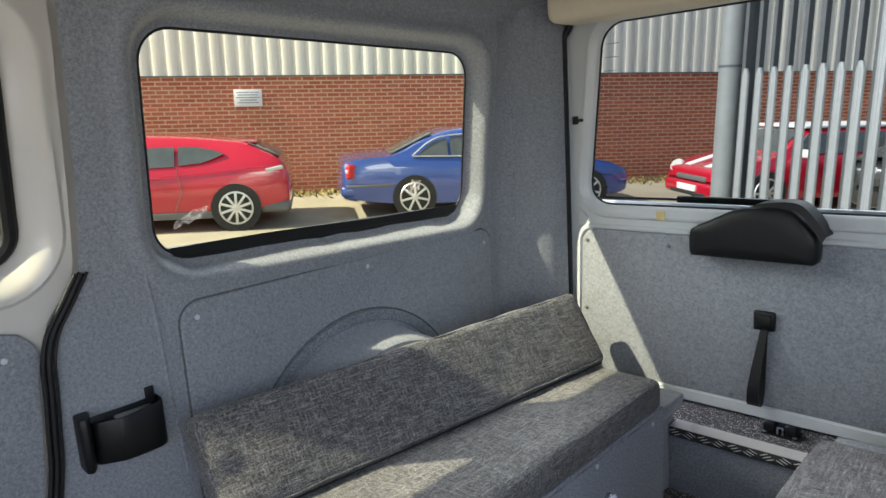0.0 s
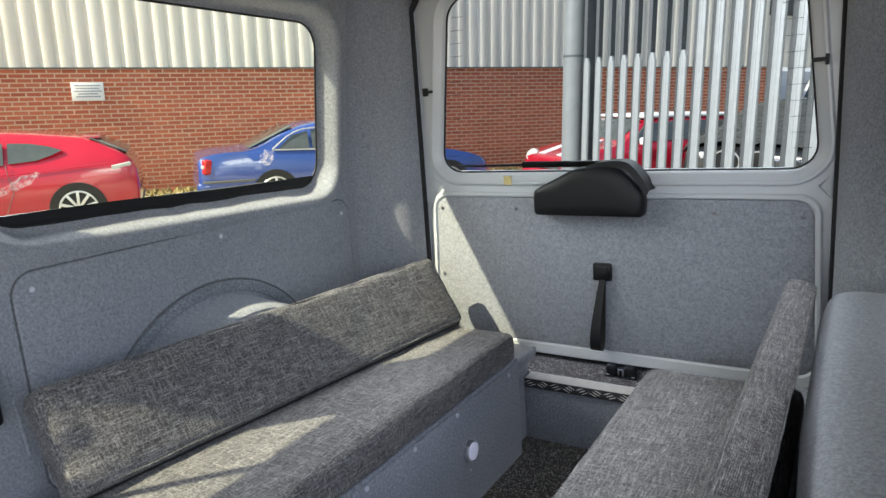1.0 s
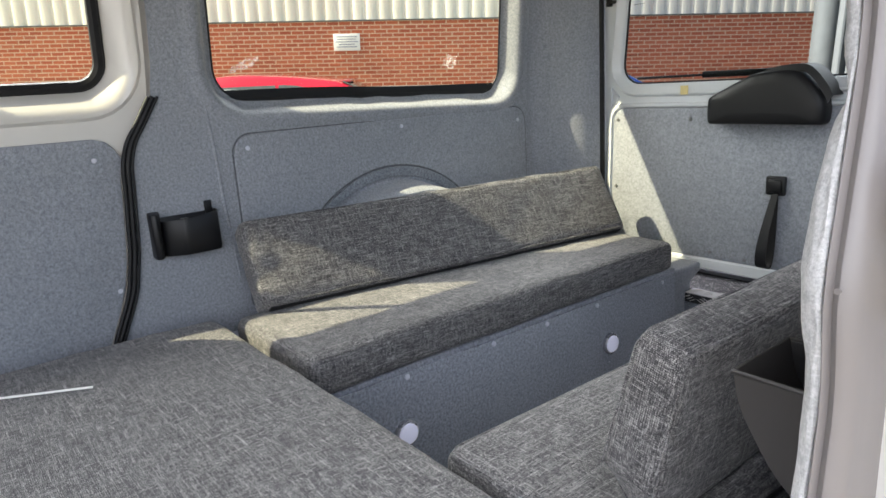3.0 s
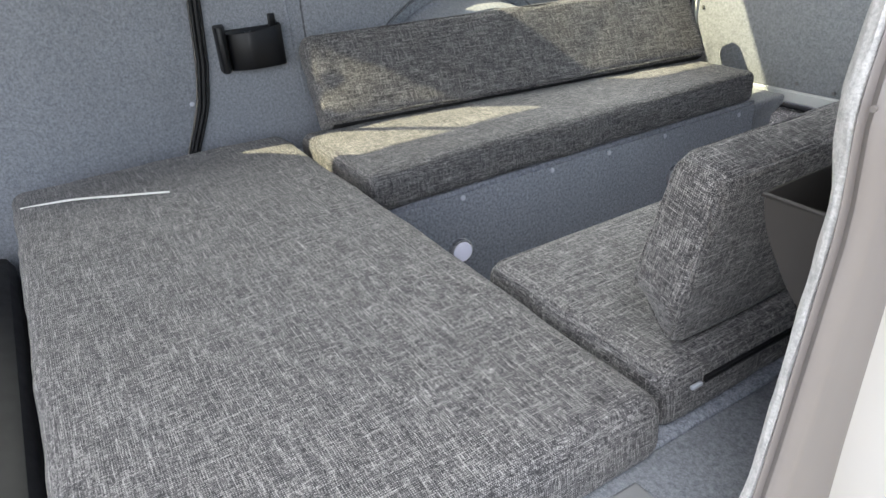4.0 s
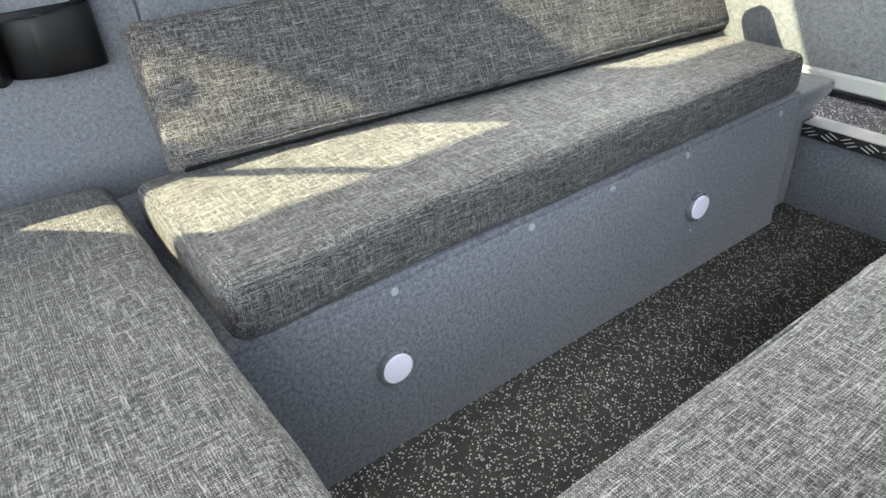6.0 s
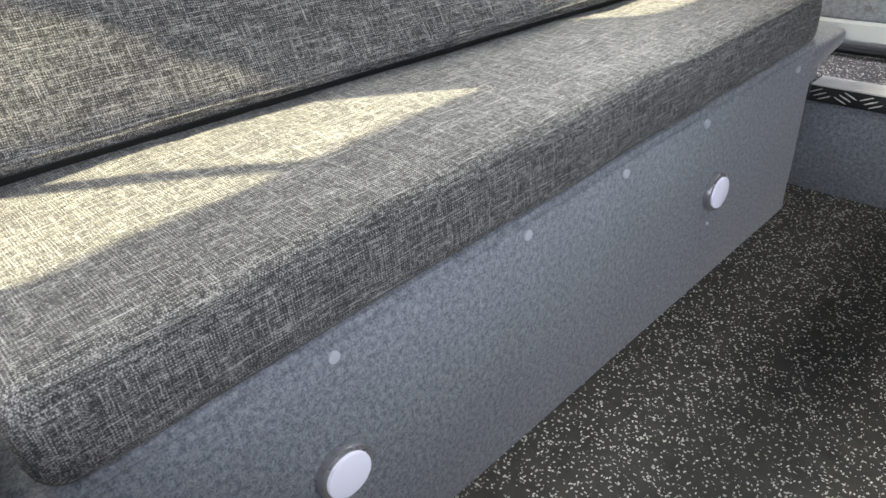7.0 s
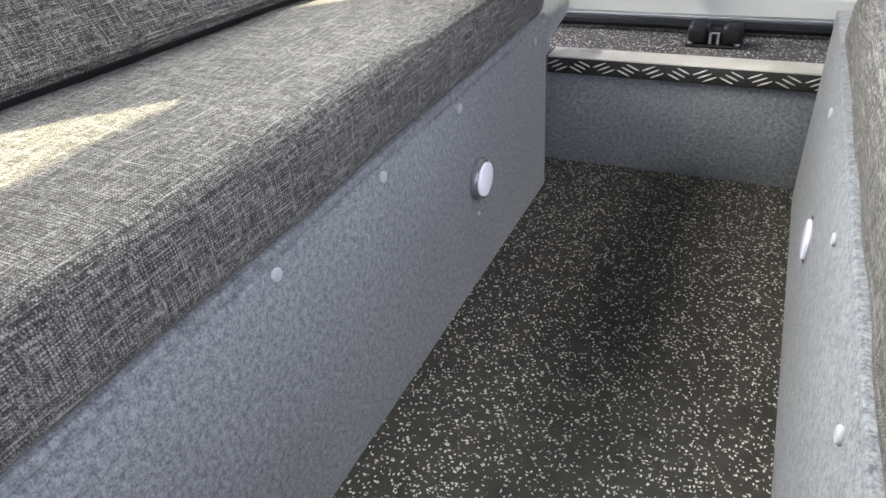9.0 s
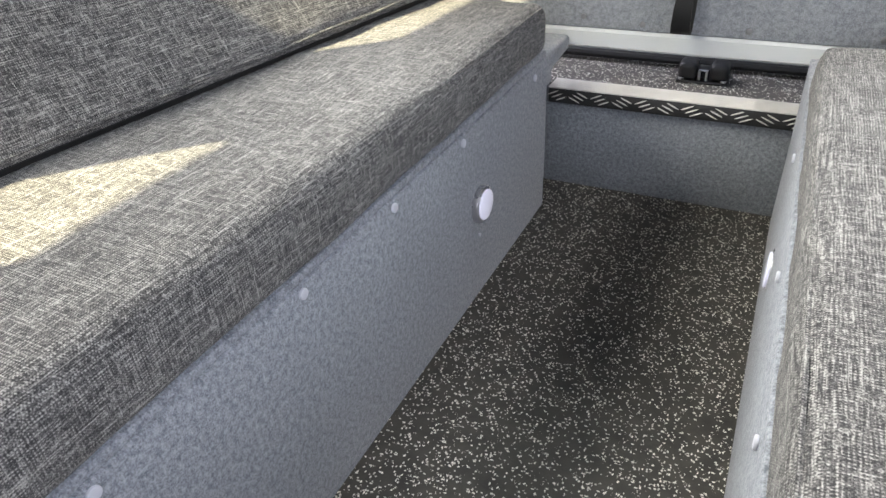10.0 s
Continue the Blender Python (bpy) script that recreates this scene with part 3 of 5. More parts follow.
        box(x - s * -0.016 - 0.004, x - s * -0.016 + 0.004, -0.028, -0.002, 1.132, 1.158, 0.002, bm=pin)
        part("hook", pin, BLACK, t, "small black plastic hook")
    # heating wires' ends along both sides of the glass
    for s in (-1, 1):
        wires = bmesh.new()
        for i in range(12):
            z = 0.93 + i * 0.04
            x, _ = lean(0.2225 + s * 0.545, z)
            box(min(x, x - s * 0.045), max(x, x - s * 0.045), 0.0225, 0.0235, z, z + 0.0012, bm=wires)
        part("heater_wires", wires, RUBBER, t)
    return t


tailgate()
for s, x in (("left", -0.401), ("right", 0.826)):
    thing("seal_" + s, tube([(x, 1.172, z) for z in np.linspace(0.2, 1.40, 10)] + [(x + (0.04 if s == "left" else -0.04), 1.172, 1.46)], 0.010), RUBBER, "black rubber tailgate seal", "seal", kind="structure")


def wiper_cover():
    """Padded black housing of the wiper motor."""
    out = [(-0.158, 0.0), (0.158, 0.0), (0.166, 0.012), (0.165, 0.062), (0.135, 0.105), (0.098, 0.138), (0.06, 0.147), (0.0, 0.144), (-0.04, 0.136), (-0.10, 0.108), (-0.152, 0.082), (-0.165, 0.066), (-0.166, 0.012)]
    out = smooth_line(out[1:] + [out[0]], 3)
    c = base("wiper_motor_cover", "matt black moulded cover on the tailgate below its window", "cover", pose(0.190, 1.18, 0.752))
    L = []
    for k, y in ((0.985, 0.0), (1.0, -0.01), (1.0, -0.040), (0.985, -0.050), (0.95, -0.056), (0.86, -0.060), (0.55, -0.063)):
        L.append([(a * k + 0.0, y, (b - 0.07) * k + 0.07) for a, b in out])
    part("housing", loft(L, True, True), BLACK, c)
    top = [(a * 0.86 + 0.045, b * 1.0 + 0.014) for a, b in out if b > 0.05]
    bm = loft([[(a, 0.015, b) for a, b in top], [(a * 0.98, -0.045, b) for a, b in top], [(a * 0.9 + 0.005, -0.05, b - 0.02) for a, b in top]], False, False, closed=False)
    part("rear_shell", bm, BLACK, c)
    return c


wiper_cover()
# outside wiper arm lying along the bottom of the rear window
w = base("rear_wiper", "black wiper arm resting along the rear window", "wiper", pose(0, 1.235, 0))
part("arm", box(-0.06, 0.25, 0.0, 0.014, 0.885, 0.905, 0.004), BLACK, w)
part("blade", tube([(x, 0.004, 0.893 + 0.006 * (x + 0.3)) for x in np.linspace(-0.30, 0.0, 8)], 0.004), RUBBER, w)


def pull_strap():
    s = base("pull_strap", "black webbing pull strap screwed to the tailgate panel", "strap", pose(0.221, 1.182, 0))
    part("plate", box(-0.029, 0.029, -0.014, 0.0, 0.547, 0.603, 0.006), BLACK, s, "square black plastic mount")
    part("cap", box(-0.02, 0.02, -0.020, -0.012, 0.555, 0.594, 0.005), BLACK, s)
    mid = smooth_line([(0.002, -0.016, 0.552), (-0.001, -0.034, 0.50), (-0.005, -0.052, 0.44), (-0.008, -0.061, 0.39), (-0.009, -0.056, 0.352), (-0.009, -0.038, 0.336), (-0.009, -0.020, 0.348), (-0.006, -0.013, 0.40), (-0.002, -0.012, 0.48), (0.002, -0.013, 0.552)], 5)
    bm = loft([[(x - b, y, z), (x + b, y, z), (x + b, y - 0.002, z - 0.0018), (x - b, y - 0.002, z - 0.0018)] for x, y, z in mid for b in (float(np.interp(z, (0.336, 0.40, 0.55), (0.0175, 0.015, 0.0095))),)], True, True)
    part("webbing", bm, RUBBER, s, "black woven webbing loop")
    return s


pull_strap()


def tread_plate():
    """Angled aluminium edge with raised bars."""
    t = base("tread_plate", "aluminium chequer-plate edging on the sill step", "tread plate", pose(0, 0, 0))
    part("top_leg", box(-0.028, 0.60, 1.122, 1.176, 0.2135, 0.2165, 0.0008), ALU, t, "bright aluminium top leg")
    part("front_leg", box(-0.028, 0.60, 1.122, 1.1255, 0.184, 0.2135, 0.0008), ALU_DARK, t, "dark front leg")
    bar = bmesh.new()
    bmesh.ops.create_uvsphere(bar, u_segments=8, v_segments=5, radius=1)
    bmesh.ops.transform(bar, verts=bar.verts, matrix=Matrix.Diagonal((0.0135, 0.0014, 0.0011, 1)))
    me = mesh_of("raised_bar", bar, ALU)
    for i in range(14):
        x = -0.010 + i * 0.044
        a = 32 if i % 2 else -32
        for k in range(5):
            d = (k - 2) * 0.0062
            shared("raised_bar", me, t, pose(x - d * math.sin(radians(a)) + 0.004, 1.150 + d * 1.25, 0.2165, 0, 0, a))
        for k in range(3):
            d = (k - 1) * 0.0075
            shared("raised_bar", me, t, pose(x + d * 1.1, 1.1218, 0.199 + d * (0.75 if i % 2 else -0.75), 90, 0, 0) @ pose(0, 0, 0, 0, 0, -a * 0.75))
    return t


tread_plate()


def striker():
    s = base("tailgate_striker", "black metal tailgate lock striker on the sill", "latch", pose(0.252, 1.262, 0.213))
    part("plate", box(-0.05, 0.05, -0.03, 0.03, 0, 0.006, 0.003), BLACK, s)
    for x0 in (-0.030, 0.030):
        part("jaw", soft_box(0.036, 0.05, 0.034, 0.010, (3, 4, 3), 0.002, 0.0), BLACK, s, at=pose(x0, -0.004, 0.022))
    part("bridge", box(-0.014, 0.014, -0.014, 0.02, 0.006, 0.026, 0.005), BLACK, s)
    part("hoop", tube([(-0.007, -0.022, 0.005), (-0.007, -0.022, 0.026), (0.007, -0.022, 0.026), (0.007, -0.022, 0.005)], 0.003), STEEL, s, "bright steel hoop")
    for x0 in (-0.040, 0.040):
        part("bolt", cyl(0.006, 0.004, 12, 0.001, pose(x0, -0.024, 0.008)), STEEL, s)
    return s


striker()

# ---- wheel arch and lining panels on the left side ----
def arch(profile):
    """A half ring round the wheel, from rows of (distance from the wall, radius)."""
    return loft([[(wall_x(0.42) + d, 0.372 + r * 1.02 * math.cos(a), 0.30 + r * 1.045 * math.sin(a)) for d, r in profile] for a in np.linspace(0, math.pi, 37)], closed=False)


wa = base("wheel_arch", "grey carpeted wheel arch with a dark raised rim", "wheel arch", kind="structure")
part("rim", arch(((-0.01, 0.371), (0.014, 0.368), (0.0155, 0.360), (0.014, 0.344), (0.004, 0.334))), CARPET_WORN, wa, "darker carpet rim")
# crease shade round the rim, painted as a dark tube
part("rim_edge", tube([(wall_x(0.42) + 0.0095, 0.372 + 0.373 * 1.02 * math.cos(a), 0.30 + 0.373 * 1.045 * math.sin(a)) for a in np.linspace(0, math.pi, 40)], 0.003, False, 6), GAP_SHADE, wa, "dark tube painting the shaded crease round the rim")
part("hump", arch(((0.004, 0.334), (0.03, 0.323), (0.09, 0.324), (0.13, 0.321), (0.150, 0.310), (0.158, 0.288), (0.158, 0.26), (0.140, 0.21), (0.134, 0.0))), CARPET, wa)


def side_panel():
    p = base("lining_panel", "grey carpeted board fixed to the van side with screw caps", "panel", kind="structure")
    out = dense(rrect(-0.105, 0.945, 0.34, 0.825, 0.05, 8), 0.06)
    bm = loft([[(wall_x(y) + d, 0.385 + (y - 0.385) * k, 0.58 + (z - 0.58) * k) for y, z in out] for d, k in ((-0.004, 1.0), (0.004, 0.999), (0.0075, 0.994), (0.0080, 0.98), (0.0080, 0.80), (0.0080, 0.6), (0.0080, 0.4), (0.0080, 0.2), (0.0080, 0.02))], False, True)
    # the board's shadow line is drawn by a thin dark tube
    part("edge_gap", tube([(wall_x(y) + 0.001, 0.385 + (y - 0.385) * 1.003, 0.58 + (z - 0.58) * 1.005) for y, z in out], 0.0027, True, 6), GAP_SHADE, p, "dark tube painting the shadow line around the board")
    part("board", bm, CARPET, p)
    cap = mesh_of("screw_cap", cyl(0.0062, 0.004, 14, 0.0015), CAP)
    for y, z in ((-0.068, 0.79), (0.42, 0.803), (0.905, 0.782)):
        shared("screw_cap", cap, p, pose(wall_x(y) + 0.0095, y, z, 0, 90, 0))


side_panel()
fold = smooth_line([(-0.165, 0.96), (-0.157, 0.863), (-0.150, 0.763), (-0.146, 0.661), (-0.138, 0.56), (-0.13, 0.45)], 5)
thing("carpet_fold", tube([(-0.5615, y, z) for y, z in fold], 0.005, False, 8), CARPET, "raised fold of the grey side carpet", "fold", kind="structure")


# ---- benches ----
def puck(parent, x, y, z, way):
    """A round stick-on light; way: +1 faces +x, -1 faces -x."""
    p = base("puck_light", "round white push light, lit, with chrome rim on the bench", "light", pose(x, y, z, 0, 90 * way, 0), group="puck lights")
    part("rim", cyl(0.0305, 0.012, 32, 0.002, pose(0, 0, 0.006)), RIM, p, "satin chrome rim")
    part("lens", cyl(0.0248, 0.005, 32, 0.0015, pose(0, 0, 0.0135)), LENS, p, "white plastic lens")
    return p


CAP_MESH = mesh_of("screw_cap", cyl(0.0065, 0.004, 16, 0.0015), CAP)


def bench_box(name, x0, x1, y0, y1, h, front, label, caps):
    b = base(name, label, "bench")
    s = 1 if front == x1 else -1
    part("front_panel", box(min(front, front - s * 0.015), max(front, front - s * 0.015), y0, y1, 0.0, h, 0.003), CARPET_DARK, b, "grey carpeted front board")
    part("end_panel", box(x0 + (0.0 if s > 0 else 0.016), x1 - (0.016 if s > 0 else 0.0), y1 - 0.015, y1 - 0.001, 0.0, h - 0.001, 0.003), CARPET_DARK, b)
    part("end_panel", box(x0 + (0.0 if s > 0 else 0.016), x1 - (0.016 if s > 0 else 0.0), y0 + 0.001, y0 + 0.015, 0.0, h - 0.001, 0.003), CARPET_DARK, b)
    part("lid", box(x0, x1 - 0.003 if s > 0 else x1, y0, y1, h, h + 0.012, 0.003), CARPET_DARK, b, "carpeted bench lid")
    for y, z in caps:
        shared("screw_cap", CAP_MESH, b, pose(front + s * 0.0015, y, z, 0, 90, 0))
    return b


left = bench_box("bench_box", -0.53, 0.0, -0.25, 1.022, 0.312, 0.0, "grey carpeted storage bench along the van side", ((0.0, 0.303), (0.258, 0.303), (0.445, 0.302), (0.646, 0.300), (0.951, 0.294)))
part("hole", cyl(0.003, 0.003, 10, 0, pose(0.001, 0.695, 0.117, 0, 90, 0)), CAP, left)
right = bench_box("bench_box", 0.43, 0.796, -0.25, 1.10, 0.312, 0.43, "grey carpeted storage bench beside the sliding door opening", ((0.0, 0.28), (0.261, 0.277), (0.50, 0.277), (0.80, 0.277)))
puck(left, -0.002, -0.015, 0.174, 1)
puck(left, -0.002, 0.70, 0.173, 1)
puck(right, 0.441, 0.70, 0.155, -1)
puck(right, 0.441, -0.01, 0.155, -1)
thing("rear_ledge", prism([(-0.53, 0.0), (-0.036, 0.0), (-0.036, 0.24), (-0.004, 0.285), (-0.001, 0.306), (-0.008, 0.312), (-0.53, 0.312)], 1.024, 1.165, 1, 0.004), CARPET, "grey carpeted ledge between bench and tailgate", "ledge")
plat = base("platform", "low carpeted platform under the front mattress cushion", "platform")
part("deck", prism([(-0.54, -0.862), (0.99, -0.862), (0.99, 0.02), (0.797, 0.02), (0.797, -0.252), (-0.54, -0.252)], 0.300, 0.322, 2, 0.003), CARPET, plat)
part("front_panel", box(-0.54, 0.99, -0.862, -0.85, 0.0, 0.299, 0.003), CARPET_DARK, plat)
part("side_panel", box(0.975, 0.99, -0.849, 0.02, 0.0, 0.299, 0.003), CARPET_DARK, plat)
# plain box added to keep the space before the wide cushion black
fs = base("front_seat_base", "plain black box filling the dark space in front of the cushion", "seat base")
part("base", box(-0.5, 0.95, -1.6, -0.90, 0.0, 0.26, 0.03), RUBBER, fs)
thing("sill_plate", box(0.822, 0.94, -0.62, -0.312, 0.322, 0.330, 0.004, 3), GREY_PLASTIC, "flat grey plastic plate lying on the carpet", "plate")


def cushion(name, sx, sy, sz, at, label, seed, crown, n, r=0.022, wedge=0.0, shear=(0, 0), seams=True, wrinkle=0.003, cloth=FABRIC, end_seam=False):
    c = base(name, label, "cushion", at, group="upholstered cushions")
    part("cover", soft_box(sx, sy, sz, r, n, crown, wrinkle, seed, shear, wedge), cloth, c)
    if seams:
        hx, hy, hz = sx / 2 - r * 0.30, sy / 2 - r * 0.30, sz / 2 - r * 0.30
        loop = [(a, b) for a, b in dense(rrect(-hx, hx, -hy, hy, r, 5), 0.05)]
        part("seam", tube([(x * (1 - wedge) + shear[0] * sz, y + shear[1] * sz, hz + 0.0006) for x, y in loop], 0.0026, True, 5), FABRIC, c, "stitched seam")
    if end_seam:
        hx, hy, hz = sx / 2 - r * 0.28, sy / 2 - r * 0.28, sz / 2 - r * 0.28
        ring = dense(rrect(-hx, hx, -hz, hz, r * 0.9, 5), 0.04)
        part("end_seam", tube([(x * (1 - wedge * (z / sz + 0.5)), -hy - 0.0006, z) for x, z in ring], 0.0024, True, 5), FABRIC, c, "stitched seam round the end")
    return c


cushion("seat_cushion", 0.385, 1.235, 0.088, pose(-0.186, 0.388, 0.324 + 0.044), "dark grey melange seat cushion on the long bench", 1, 0.008, (14, 40, 4), 0.024)
cushion("seat_cushion", 0.358, 1.14, 0.085, pose(0.6095, 0.331, 0.324 + 0.0425), "dark grey melange seat cushion beside the door opening", 2, 0.006, (14, 40, 4), 0.024)
front = cushion("mattress_cushion", 1.245, 0.605, 0.088, pose(0.19, -0.556, 0.322 + 0.044), "wide dark grey melange cushion across the platform", 3, 0.010, (40, 22, 4), 0.028, seams=False, wrinkle=0.004, cloth=FABRIC_CROSS)
leaning = cushion("back_cushion", 0.085, 1.20, 0.232, pose(-0.268, 0.42, 0.412, 0, 0, -7.1) @ pose(-0.074, 0, 0.097, 0, -31.5, 0), "dark grey melange back cushion leaning on the wheel arch", 4, 0.0, (5, 60, 12), 0.022, wrinkle=0.0036)
for v in leaning.children[0].data.vertices:
    # slack folds at one end
    slack = math.exp(-((v.co.y + 0.60) / 0.11) ** 2)
    v.co.x += 0.011 * slack * noise.noise(Vector((v.co.y * 26 + v.co.z * 14, v.co.z * 16, 2.0)))
part("welt", tube([(0.0425 - 0.002, y, -0.116 + 0.009 + 0.0008 * math.sin(y * 31)) for y in np.linspace(-0.57, 0.57, 60)], 0.0022, False, 5), FABRIC, leaning, "stitched lower welt")
# black strip stands for the shade below the cushion's front edge
part("underside", prism([(-0.040, -0.1180), (0.029, -0.1180), (0.0345, -0.1155), (0.0345, -0.1145), (-0.040, -0.1145)], -0.578, 0.578, 1, 0.0), ZIP_SHADE, leaning, "black strip painting the shade along the lower edge")
upright = cushion("back_cushion", 0.085, 1.13, 0.247, pose(0.742, 0.359, 0.413, 0, 0, 0) @ pose(0.003, 0, 0.125, 0, 14.5, 0), "dark grey melange back cushion leaning towards the door opening", 5, 0.0, (5, 44, 9), 0.019, wedge=0.24, end_seam=True)
for ob in upright.children:
    # worn round lower edge on the seat side
    for v in ob.data.vertices:
        low, inner = max(0.0, min(1.0, (-v.co.z - 0.055) / 0.06)), max(0.0, min(1.0, (0.015 - v.co.x) / 0.055))
        v.co.y += 0.022 * low * math.exp(-((v.co.y + 0.565) / 0.06) ** 2)
        v.co.x += 0.010 * low * low * inner
        v.co.z += 0.034 * low * inner

# loose thread on the wide cushion, zip on the narrow one
thing("loose_thread", tube(smooth_line([(-0.315, -0.84, 0.410), (-0.27, -0.75, 0.4195), (-0.22, -0.66, 0.4205), (-0.175, -0.578, 0.4205)], 5), 0.0022, sides=6), THREAD, "white thread lying on the wide cushion", "thread")
zp = base("zip", "black zip along the edge of the seat cushion", "zip", pose(0.790, 0, 0.382, 0, 0, 0))
part("tape", box(-0.002, 0.0022, -0.17, 0.56, -0.0038, 0.0038), ZIP_SHADE, zp)
part("teeth", box(0.0022, 0.0034, -0.17, 0.56, -0.0012, 0.0012), BLACK, zp)
part("puller", box(0.0, 0.005, -0.196, -0.178, -0.0024, 0.0028, 0.0012), CAP, zp, "pale metal puller")


# ---- socket box on the left pillar ----
def socket():
    """Upright clip flange, a hollow beside it, and a box with a round end and an open, sloping top."""
    s = base("socket_housing", "black plastic socket housing screwed to the carpeted pillar", "socket", pose(-0.558, 0, 0))
    part("back_plate", box(0.0, 0.006, -0.325, -0.185, 0.552, 0.648, 0.003), BLACK, s)
    flange = smooth_line([(0.0, -0.340), (0.036, -0.342), (0.046, -0.338), (0.048, -0.330), (0.040, -0.324), (0.022, -0.316), (0.0, -0.312)], 4)
    part("flange", prism(flange, 0.553, 0.664, 2, 0.004), BLACK, s, "upright rounded flange")
    plan = smooth_line([(0.0, -0.312), (0.018, -0.311), (0.030, -0.298), (0.044, -0.276), (0.050, -0.262), (0.051, -0.215), (0.047, -0.192), (0.034, -0.179), (0.0, -0.176)], 5)
    tops = [0.640 + 0.010 * max(0.0, min(1.0, (y + 0.30) / 0.09)) for _, y in plan]
    bm = loft([[(x * 0.9, y, 0.553) for x, y in plan], [(x, y, 0.562) for x, y in plan], [(x, y, h - 0.004) for (x, y), h in zip(plan, tops)], [(x * 0.95, y, h) for (x, y), h in zip(plan, tops)], [(x * 0.86, y * 0.985 - 0.004, h - 0.001) for (x, y), h in zip(plan, tops)], [(x * 0.80, y * 0.97 - 0.008, h - 0.020) for (x, y), h in zip(plan, tops)]], True, True)
    part("body", bm, BLACK, s)
    part("lid", box(0.006, 0.040, -0.268, -0.192, 0.632, 0.6385, 0.003), GREY_PLASTIC, s, "grey inner lip")
    part("tab", box(0.006, 0.014, -0.202, -0.184, 0.640, 0.674, 0.002), BLACK, s, "upright black tab")
    return s


socket()

# ---- right side: ledge, pillar, bin ----
led = smooth_line([(0.832, 0.0), (0.828, 0.30), (0.826, 0.55), (0.832, 0.605), (0.852, 0.638), (0.89, 0.648), (0.93, 0.648), (0.956, 0.66)], 5) + [(0.957, 0.0)]
ys = [(-0.10, 0.90), (-0.085, 0.96), (-0.05, 1.0), (0.04, 1.0), (0.3, 1.0), (0.6, 1.0), (0.86, 1.0), (0.93, 0.985), (0.965, 0.955), (0.985, 0.90)]
thing("side_ledge", loft([[(0.957 + (x - 0.957) * (0.4 + 0.6 * k) * float(np.interp(y, (-0.10, -0.07, 0.04, 0.3, 0.8), (0.6, 0.76, 0.97, 1.07, 1.1))), y, z * k) for x, z in led] for y, k in ys], True, True), CARPET, "grey carpeted ledge along the van side behind the back cushion", "ledge", kind="structure")
def edge_at(z):
    """Where carpet and painted jamb meet on the door pillar, which swings forwards below the window line."""
    return (float(np.interp(z, (0.0, 0.70, 0.80, 0.90, 1.0, 1.5), (0.970, 0.967, 0.963, 0.957, 0.950, 0.915))),
            float(np.interp(z, (0.0, 0.50, 0.70, 0.78, 0.85, 0.90, 0.95, 1.5), (-0.43, -0.335, -0.307, -0.308, -0.285, -0.268, -0.253, -0.245))))


def pillar_row(z):
    x, y = edge_at(z)
    g = 0.006 * math.exp(-((z - 0.80) / 0.06) ** 2) - 0.008 * math.exp(-((z - 0.905) / 0.02) ** 2)
    row = smooth_line([(x - 0.004, y + 0.24), (x - 0.016, y + 0.12), (x - 0.017 - g, y + 0.035), (x - 0.013 - g, y + 0.012), (x - 0.006 - 0.5 * g, y + 0.001), (x, y - 0.002), (x + 0.002, y + 0.004)], 4)
    return [(a + 0.0025 * noise.noise(Vector((z * 22, i * 0.4, 3))), b + 0.002 * noise.noise(Vector((z * 30, i * 0.5, 9))), z) for i, (a, b) in enumerate(row)]


thing("pillar_door", loft([pillar_row(z) for z in np.linspace(0.30, 1.5, 110)], closed=False), CARPET_PALE, "pale grey carpet wrapped round the door pillar with a ragged cut edge", "pillar", kind="structure")
jb = base("door_jamb", "silver-grey painted jamb of the sliding door opening", "jamb", kind="structure")
jrows, rrows = [], []
for z in np.linspace(-0.1, 1.5, 60):
    x, y = edge_at(z)
    r = float(np.interp(z, (0.5, 0.85, 1.0), (-0.275, -0.262, -0.222)))
    line = smooth_line([(x - 0.004, y + 0.02), (x, y + 0.004), (x + 0.004, y - 0.005), (x + 0.007, y + 0.001), (x + 0.012, y - 0.003), (x + 0.019, y + 0.001), (x + 0.024, y + 0.010), (x + 0.0285, r - 0.002), (x + 0.029, r)], 3)
    jrows.append([(a, b, z) for a, b in line])
    rrows.append([(x + 0.0285, r, z), (1.04, r, z), (1.10, r, z), (1.10, r + 0.02, z)])
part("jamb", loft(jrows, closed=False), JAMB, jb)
part("rebate", loft(rrows, closed=False), WHITE, jb, "white painted rebate")
part("side_panel", box(1.075, 1.09, -0.20, 1.2, -0.35, 0.90, 0.003), WHITE, jb, "white painted outer van side")
for z0 in (0.42, 0.78, 1.03, 1.06):
    part("spot_weld", cyl(0.0022, 0.002, 10, 0, pose(edge_at(z0)[0] + 0.012, edge_at(z0)[1] - 0.003, z0, 90, 0, 0)), JAMB, jb)


